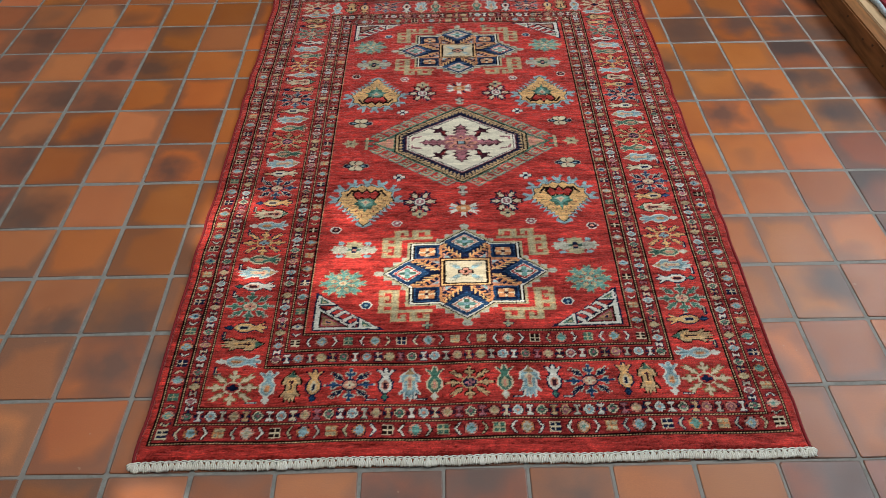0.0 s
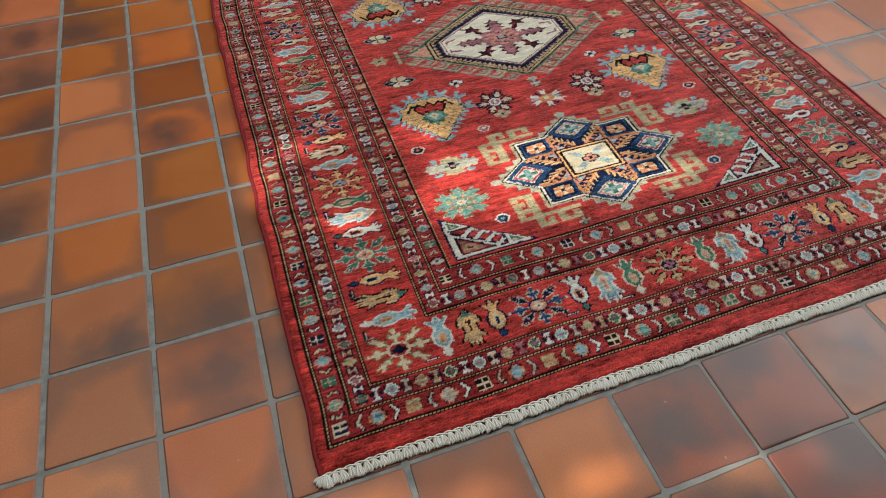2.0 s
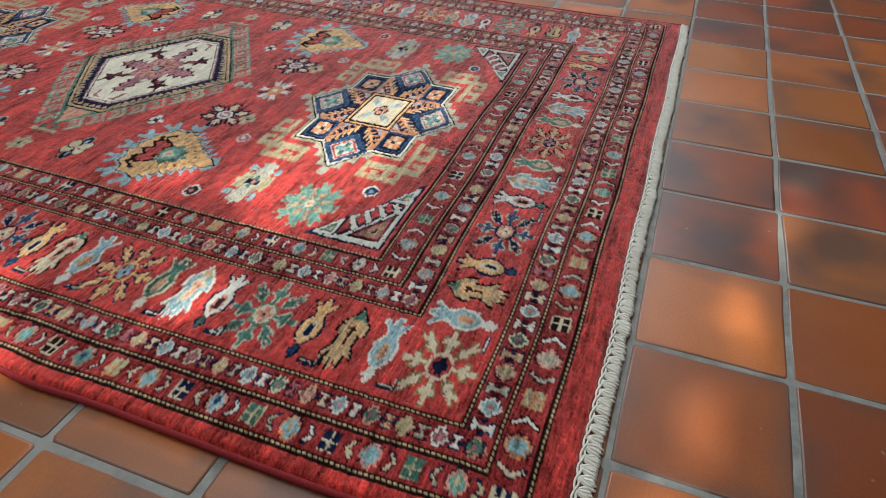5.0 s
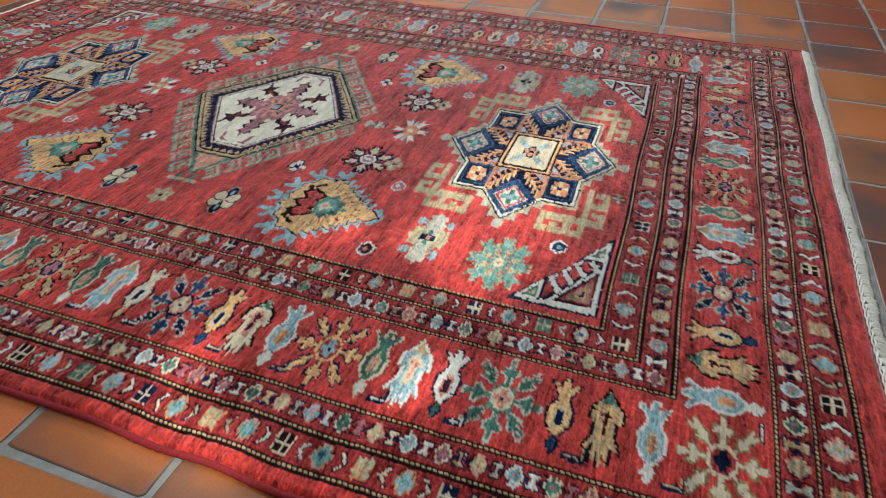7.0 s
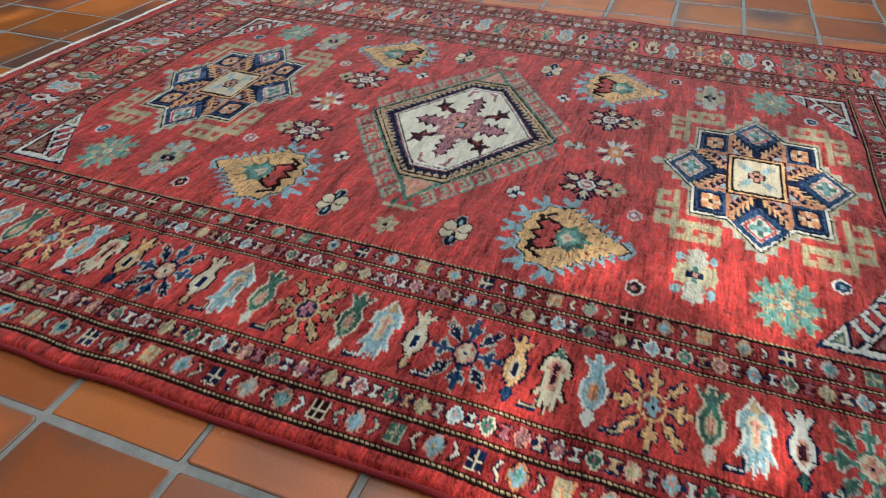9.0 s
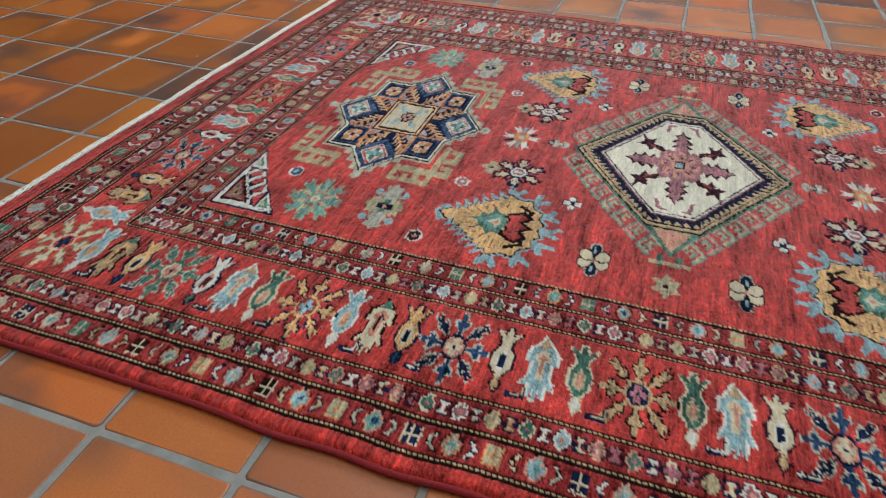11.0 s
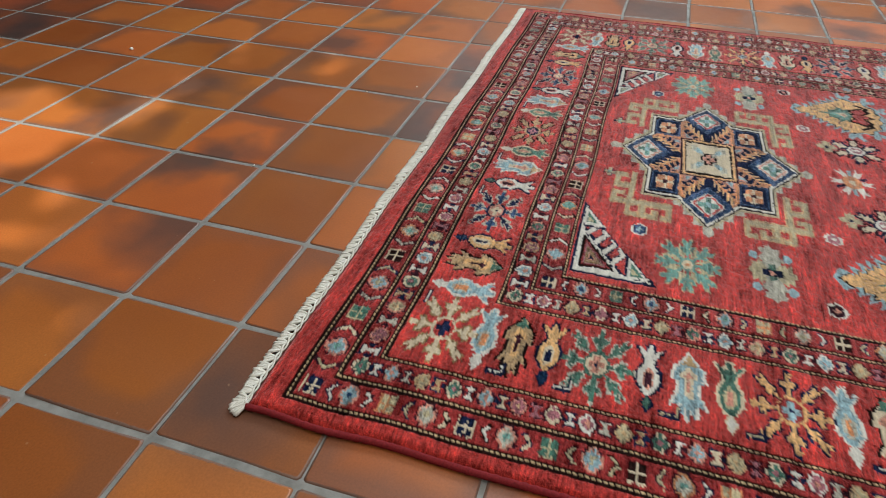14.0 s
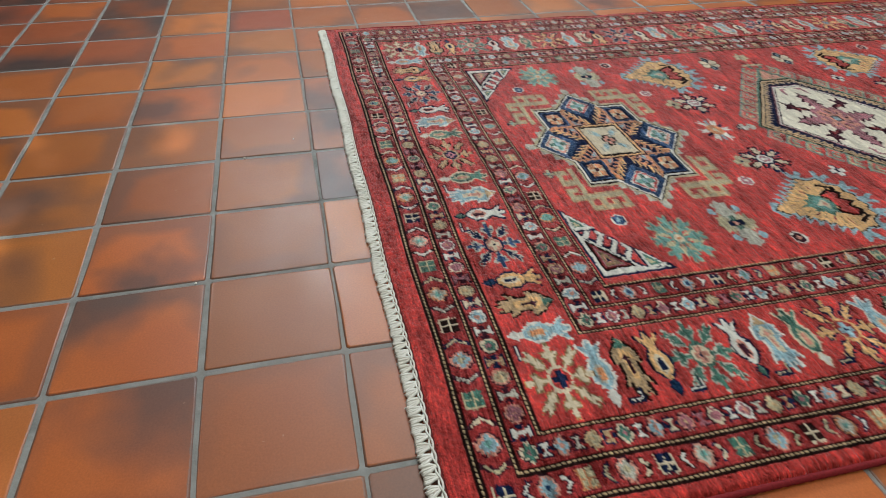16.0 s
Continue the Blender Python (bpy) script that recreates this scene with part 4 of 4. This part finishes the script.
def pile():
    rug = new("rug")
    tagged(rug, "red hand-knotted wool rug with geometric medallions, on terracotta tiles", "rug")
    U, V = np.meshgrid(uu, vv)
    X, Y = rug_place(U, V)
    rng = np.random.default_rng(11)
    pick = np.apply_along_axis(lambda r: np.convolve(r, np.ones(13) / 13, "same"), 1, rng.normal(0, 1, X.shape)) * 3.6    # rows of knots that lie up or down together
    tufts = rng.normal(0, 1, X.shape)
    for axis, n in ((1, 7), (0, 4)):
        tufts = np.apply_along_axis(lambda r: np.convolve(r, np.ones(n) / n, "same"), axis, tufts)
    tufts *= 5.3                                 # small tufts that stand higher or lower together
    dark = np.isin(cloth, [DYE_INDEX[k] for k in ("brown", "plum", "navy", "stripe")])
    Z = RUG_Z + rng.normal(0, 0.00026, X.shape) - 0.0006 * dark + 0.00015 * pick + 0.00032 * tufts
    edge = np.minimum(RUG_U - np.abs(U), np.minimum(V - RUG_V0, RUG_V1 - V))
    Z -= 0.0055 * np.clip(1 - edge / 0.007, 0, 1) ** 2
    Z += 0.0012 * np.sin(U * 7 + 1) * np.sin(V * 5.2) + 0.0010 * np.sin(V * 27) * (np.abs(U) / RUG_U) ** 8
    dyes = np.array([DYES[k] for k in DYE_NAMES])
    calm = np.where(dyes[cloth].mean(-1, keepdims=True) > 0.40, 0.4, 1.0)          # undyed wool is more even
    # low rows and tufts are darkened in the colour, like shade between them
    col = dyes[cloth] * (1 + calm * (rng.normal(0, 0.20, X.shape + (1,)) + 0.12 * pick[..., None] + 0.08 * tufts[..., None]))
    lots = 1 + 0.05 * np.repeat(rng.normal(0, 1, NV // 3 + 1), 3)[:NV, None, None]    # uneven dye lots, row by row
    col = np.clip(col * lots, 0.002, 1)
    names = {P_END: ("pile_margin", "plain red pile margin"), P_OUTER: ("outer_guard_border", "red guard bands with small rosettes"), P_MAIN: ("main_border", "red main border with star flowers"),
             P_INNER: ("inner_guard_border", "red guard bands with small rosettes"), P_FIELD: ("field", "plain red field with scattered small blossoms"),
             5: ("star_medallion", "navy and orange eight-pointed medallion"), 6: ("star_medallion", "navy and orange eight-pointed medallion"), 7: ("diamond_medallion", "cream diamond medallion edged in green")}
    idx = np.arange(NU * NV).reshape(NV, NU)
    quads = np.stack([idx[:-1, :-1], idx[:-1, 1:], idx[1:, 1:], idx[1:, :-1]], -1).reshape(-1, 4)
    owner = region[:-1, :-1].ravel()
    co = np.stack([X, Y, Z], -1).reshape(-1, 3)
    rgba = np.concatenate([col, np.ones(X.shape + (1,))], -1).reshape(-1, 4)
    for k in range(PARTS):
        mine = quads[owner == k]
        if not len(mine):
            continue
        used, local = np.unique(mine, return_inverse=True)
        name, label = names.get(k, ("palmette", "golden palmette with pale blue flames") if (k - 8) % 2 == 0 else ("corner_triangle", "white comb-edged corner triangle"))
        me = bpy.data.meshes.new(name)
        me.vertices.add(len(used)), me.loops.add(mine.size), me.polygons.add(len(mine))
        me.vertices.foreach_set("co", co[used].ravel().astype(np.float32))
        me.loops.foreach_set("vertex_index", local.ravel().astype(np.int32))
        me.polygons.foreach_set("loop_start", np.arange(0, mine.size, 4, dtype=np.int32))
        dye = me.attributes.new("dye", "FLOAT_COLOR", "POINT")
        dye.data.foreach_set("color", rgba[used].ravel().astype(np.float32))
        me.update(calc_edges=True)
        me.shade_smooth()
        me.materials.append(M_PILE)
        ob = new(name, me)
        ob.parent = rug
        tagged(ob, label)
    return rug


def rug_edges(rug):
    # woven foundation under the pile
    bm = bmesh.new()
    lo, hi = [], []
    line = [(-RUG_U, v) for v in np.linspace(RUG_V1, RUG_V0, 40)] + [(u, RUG_V0) for u in np.linspace(-RUG_U, RUG_U, 30)[1:]] + [(RUG_U, v) for v in np.linspace(RUG_V0, RUG_V1, 40)[1:]]
    for u, v in line:
        x, y = rug_place(u * 0.998, v)
        lo.append(bm.verts.new((x, y, 0.0006))), hi.append(bm.verts.new((x, y, 0.0042)))
    n = len(line)
    for k in range(n):
        bm.faces.new((lo[k], lo[(k + 1) % n], hi[(k + 1) % n], hi[k]))
    bm.faces.new(hi), bm.faces.new(lo[::-1])
    part("foundation", bm, M_BACK, rug, "dark red woven foundation")
    # overcast side edges
    for s in (-1, 1):
        pts = []
        for v in np.linspace(RUG_V0, RUG_V1, 420):
            x, y = rug_place(s * (RUG_U + 0.0015), v)
            pts.append((x, y, 0.0040 + 0.0006 * math.sin(v * 27 + s)))
        part("selvedge", tube(bmesh.new(), pts, lambda f: 0.0034 + 0.0005 * math.sin(f * 1500) * math.sin(f * 210), 8), M_SELVEDGE, rug, "rounded crimson overcast edge", True)
    # plaited cord along each end, and the knotted tassels hanging from it
    rng = random.Random(3)
    shapes = []
    for k in range(6):
        bm = bmesh.new()
        sway = rng.uniform(-0.0012, 0.0012)
        for n in range(6):                       # six yarns, gathered under the cord and fanned out flat at the tip
            reach = rng.uniform(0.0115, 0.0145)
            side, lift = (n - 2.5) / 2.5, rng.uniform(-0.0004, 0.0004)
            pts = []
            for q in range(6):
                f = q / 5
                fan = 0.0007 + 0.0049 * min(1.0, f * 1.5) ** 0.8
                pts.append((side * fan + sway * f + 0.0003 * math.sin(q * 2.1 + n + k), 0.0015 - (reach + 0.0015) * f, 0.0060 - 0.0038 * f + lift + (0.0008 if n % 2 else 0.0) * math.sin(f * math.pi)))
            tube(bm, pts, lambda f: 0.0014 + 0.0004 * f - 0.0013 * max(0.0, f - 0.86) * 5, 5)
        me = bpy.data.meshes.new("tassel")
        bm.to_mesh(me), bm.free()
        me.shade_smooth()
        me.materials.append(M_COTTON)
        shapes.append(me)
    for end, v in ((1, RUG_V0), (-1, RUG_V1)):
        fringe = None
        for j in range(2):
            pts = []
            for i in range(330):
                u = -RUG_U + 2 * RUG_U * i / 329
                x, y = rug_place(u, v)
                w = i * 0.84 + j * math.pi
                pts.append((x, y - end * (0.0014 + 0.0018 * math.sin(w)), 0.0062 + 0.0010 * math.cos(w)))
            cord = part("end_cord" if fringe else "fringe", tube(bmesh.new(), pts, 0.0012, 5), M_COTTON, fringe or rug, "" if fringe else "knotted off-white cotton fringe", True)
            fringe = fringe or cord
        for i in range(114):
            u = -RUG_U + 2 * RUG_U * (i + 0.5) / 114 + rng.uniform(-0.0008, 0.0008)
            x, y = rug_place(u, v)
            ob = new("tassel", rng.choice(shapes))
            ob.parent = fringe
            ob.matrix_basis = pose(x, y - end * 0.0032, 0, 0, 0, (0 if end > 0 else 180) + rng.uniform(-6, 6)) @ Matrix.Diagonal((1, rng.uniform(0.92, 1.1), 1, 1))
        for s in (-1, 1):                        # loose ends that splay at the corners
            for turn in (18, 40, 62):
                x, y = rug_place(s * (RUG_U - 0.002), v)
                ob = new("tassel", rng.choice(shapes))
                ob.parent = fringe
                ob.matrix_basis = pose(x, y - end * 0.0022, 0, 0, 0, (0 if end > 0 else 180) + s * end * turn) @ Matrix.Diagonal((1, rng.uniform(1.0, 1.2), 1, 1))


rug_edges(pile())


# ---------- low wooden platform with a second rug, beside the floor ----------
def platform():
    ob = new("platform")
    ob.location = (1.30, 0, 0)
    tagged(ob, "low wooden platform of oiled pine with nail holes, on the tiles", "platform")
    bm = bmesh.new()
    box(bm, 0.0, 0.045, 0.2, 4.0, 0.0, 0.082, 0.004)
    beam = part("front_beam", bm, M_BEAM, ob, "brown oiled pine beam")
    part("deck", box(bmesh.new(), 0.047, 0.95, 0.2, 4.0, 0.055, 0.083, 0.003), M_PLANK, ob, "pale raw pine boards")
    for y, z in ((1.16, 0.045), (1.245, 0.062), (1.30, 0.05), (1.42, 0.06)):
        part("knot", bmesh_disc(y, z), M_DARKWOOD, beam, "small dark knot hole")
    rug = new("folded_rug")
    tagged(rug, "wine red rug with a blue-grey braided edge on the platform", "rug")
    part("pile", box(bmesh.new(), 1.395, 2.2, 0.4, 3.6, 0.0845, 0.1, 0.006), M_SECOND, rug, "wine red wool pile")
    pts = [(1.388 + 0.002 * math.sin(i), 0.4 + i * 0.016, 0.0925) for i in range(200)]
    part("braid", tube(bmesh.new(), pts, lambda f: 0.0075 + 0.001 * math.sin(f * 1200), 8), M_BRAID, rug, "blue-grey braided edge", True)


def bmesh_disc(y, z):
    bm = bmesh.new()
    bmesh.ops.create_cone(bm, cap_ends=True, segments=8, radius1=0.004, radius2=0.003, depth=0.004, matrix=pose(0.0, y, z, 0, 90, 0))
    return bm


platform()


# ---------- floor: grout bed and terracotta tiles ----------
PITCH, TILE_X, TILE_Y = 0.155, -0.67, -0.18


def tile_shape(half, seed):
    """A hand-made square tile: worn arrises and a slightly uneven outline."""
    rng = random.Random(seed)
    bm = bmesh.new()
    local = bm.loops.layers.uv.new("local")
    rings = []
    for inset, z in ((0.0, -0.008), (0.0002, -0.0011), (0.0026, 0.0)):
        h, c, e = half - inset, 0.0030, rng.uniform(-.03, .03)
        rings.append([bm.verts.new((x, y, z)) for x, y in ((-h, -h + c), (-h + c, -h), (e, -h), (h - c, -h), (h, -h + c), (h, -e), (h, h - c), (h - c, h), (-e, h), (-h + c, h), (-h, h - c), (-h, e))])
    jit = [(rng.uniform(-.0011, .0011), rng.uniform(-.0011, .0011), rng.uniform(-.0003, .0002)) for _ in range(12)]
    for r in rings:
        for v, (dx, dy, dz) in zip(r, jit):
            v.co += Vector((dx, dy, dz))
    for a, b in zip(rings, rings[1:]):
        for k in range(12):
            bm.faces.new((a[k], a[(k + 1) % 12], b[(k + 1) % 12], b[k])).smooth = True
    bm.faces.new(rings[-1])
    for f in bm.faces:
        for loop in f.loops:
            loop[local].uv = loop.vert.co.x / half, loop.vert.co.y / half
    return bm


# Kiln marks: the tile's column and row, the middle of the mark and its reach.
MARKS_FAR = [(4, 15, 0.03, 2.27, 0.11), (3, 16, -0.12, 2.33, 0.10), (2, 14, -0.22, 2.11, 0.09), (3, 14, -0.19, 2.06, 0.07), (1, 14, -0.38, 2.02, 0.11), (6, 14, 0.31, 2.11, 0.09),
             (9, 15, 0.77, 2.28, 0.09), (0, 12, -0.60, 1.80, 0.13), (4, 12, -0.02, 1.78, 0.15), (5, 12, 0.20, 1.79, 0.10), (6, 12, 0.30, 1.78, 0.12), (6, 19, 0.30, 2.79, 0.12), (9, 10, 0.80, 1.45, 0.18)]
MARKS_NEAR = [(5, 0, 0.19, -0.08, 0.13), (3, -1, -0.10, -0.25, 0.13), (3, 0, -0.14, -0.10, 0.07), (-1, 2, -0.73, 0.22, 0.12), (-1, 3, -0.73, 0.32, 0.11), (0, 2, -0.61, 0.20, 0.12),
              (8, 0, 0.70, -0.07, 0.13), (8, 5, 0.60, 0.68, 0.12), (9, 3, 0.86, 0.38, 0.09), (4, 0, 0.02, -0.03, 0.08), (7, -2, 0.50, -0.33, 0.09)]
MARKS_EAST = [(8, 9, 0.66, 1.25, 0.11), (9, 7, 0.77, 1.00, 0.08), (11, 8, 1.12, 1.17, 0.11), (11, 7, 1.14, 1.02, 0.12), (11, 11, 1.16, 1.55, 0.11), (10, 10, 0.98, 1.48, 0.08), (10, 8, 0.92, 1.10, 0.08),
              (12, 9, 1.22, 1.30, 0.13), (12, 7, 1.25, 0.95, 0.13), (12, 10, 1.24, 1.44, 0.13), (12, 8, 1.26, 1.12, 0.13), (12, 6, 1.22, 0.83, 0.14), (11, 10, 1.14, 1.46, 0.09)]
MARKS_WEST = [(-4, 8, -1.18, 1.12, 0.16), (-4, 6, -1.16, 0.85, 0.13), (-4, 5, -1.20, 0.66, 0.13), (-3, 5, -1.08, 0.64, 0.12), (-5, 9, -1.38, 1.30, 0.17), (-5, 10, -1.36, 1.45, 0.15), (-3, 8, -1.05, 1.10, 0.14),
              (-2, 9, -0.95, 1.28, 0.12), (-3, 9, -1.08, 1.30, 0.12), (-4, 7, -1.12, 0.93, 0.12), (-3, 7, -1.02, 0.94, 0.10), (-1, 6, -0.76, 0.80, 0.07), (-2, 3, -0.88, 0.30, 0.07)]
MARKS = {m[:2]: m[2:] for m in MARKS_FAR + MARKS_NEAR + MARKS_EAST + MARKS_WEST}


def tile_kind(i, j, rng):
    """A tile's material by column and row; sheen and shade are painted in."""
    r, i, j = rng.random(), i + rng.gauss(0, 1.0), j + rng.gauss(0, 0.8)      # the zones mix where they meet
    # dark-fired tiles by the platform; to the north dark colour stands for dim light
    if i >= 11 or j >= 19 or (i >= 7 and j >= 14):
        return "dark" if r < 0.75 else "flashed"
    # darker body colour in place of the weak reflection along the south
    if j <= -0.5 or (j <= 0.5 and i >= 2):
        return "dark" if r < 0.55 else "flashed"
    # paler body colour stands for the sheen on the western floor
    if i <= -2:
        return "pale" if r < 0.70 else "flashed"
    return "clear" if r < 0.65 else "flashed"


def floor():
    bed = part("floor", box(bmesh.new(), X0 - 0.2, X1 + 0.2, Y0 - 0.2, Y1 + 0.2, -0.06, -0.0012), M_GROUT)
    tagged(bed, "square terracotta tiles with grey grout joints", "floor", kind="structure")
    rng = random.Random(21)
    shapes = {}
    for key, mat in M_TILE.items():
        shapes[key] = []
        for s in range(5):
            bm = tile_shape(0.0751, s)
            me = bpy.data.meshes.new("tile")
            bm.to_mesh(me), bm.free()
            me.materials.append(mat)
            shapes[key].append(me)
    rest = {k: bmesh.new() for k in M_TILE}
    for j in range(-17, 35):
        for i in range(-17, 20):
            x, y = TILE_X + PITCH * (i + 0.5), TILE_Y + PITCH * (j + 0.5)
            y += {3: 0.0015, 4: 0.0035, 5: 0.0055, 11: 0.006, 12: 0.0035, 13: 0.001}.get(j, 0.0075 if 6 <= j <= 10 else 0.0)      # courses that were laid a little off the line
            x -= {-1: 0.0015, -2: 0.0035, -3: 0.006}.get(i, 0.009 if i <= -4 else 0.0)
            if not (X0 < x - 0.08 and x + 0.08 < X1 and Y0 < y - 0.08 and y + 0.08 < Y1):
                continue
            key = tile_kind(i, j, rng)
            me = rng.choice(shapes[key])
            m = pose(x + rng.uniform(-.0007, .0007), y + rng.uniform(-.0007, .0007), rng.uniform(-.0005, .0004), rng.uniform(-.12, .12), rng.uniform(-.12, .12), 90 * rng.randrange(4) + rng.uniform(-.25, .25))
            near = -5 <= i <= 12 and -3 <= j <= 17
            under = 1 <= i <= 7 and 1 <= j <= 10
            if near and not under:
                ob = new("tile", me)
                ob.parent = bed
                ob.matrix_basis = m
                ob["flash"] = MARKS.get((i, j), (0.0, 0.0, 0.0))
            else:
                rest[key].from_mesh(me)
                bmesh.ops.transform(rest[key], matrix=m, verts=rest[key].verts[-36:])
    for key, bm in rest.items():
        tagged(part("far_tiles", bm, M_TILE[key], bed), kind="stuff")


floor()


# ---------- crumbs on the floor ----------
def crumb(x, y, size, seed):
    rng = random.Random(seed)
    bm = bmesh.new()
    bmesh.ops.create_icosphere(bm, subdivisions=1, radius=1.0)
    for v in bm.verts:
        v.co = Vector((v.co.x * size, v.co.y * size * 0.6, (v.co.z + 0.9) * size * 0.35)) * rng.uniform(0.8, 1.15)
    ob = part("crumb", bm, M_COTTON)
    ob.matrix_basis = pose(x, y, 0, 0, 0, rng.uniform(0, 180))
    tagged(ob, "tiny pale crumb lying on the terracotta tiles", "crumb", "crumbs on the floor")


for n, (x, y, size) in enumerate(((0.136, 2.500, 0.007), (0.153, 1.867, 0.0022), (0.102, 1.948, 0.0028), (-0.206, 2.005, 0.0025))):
    crumb(x, y, size, n)
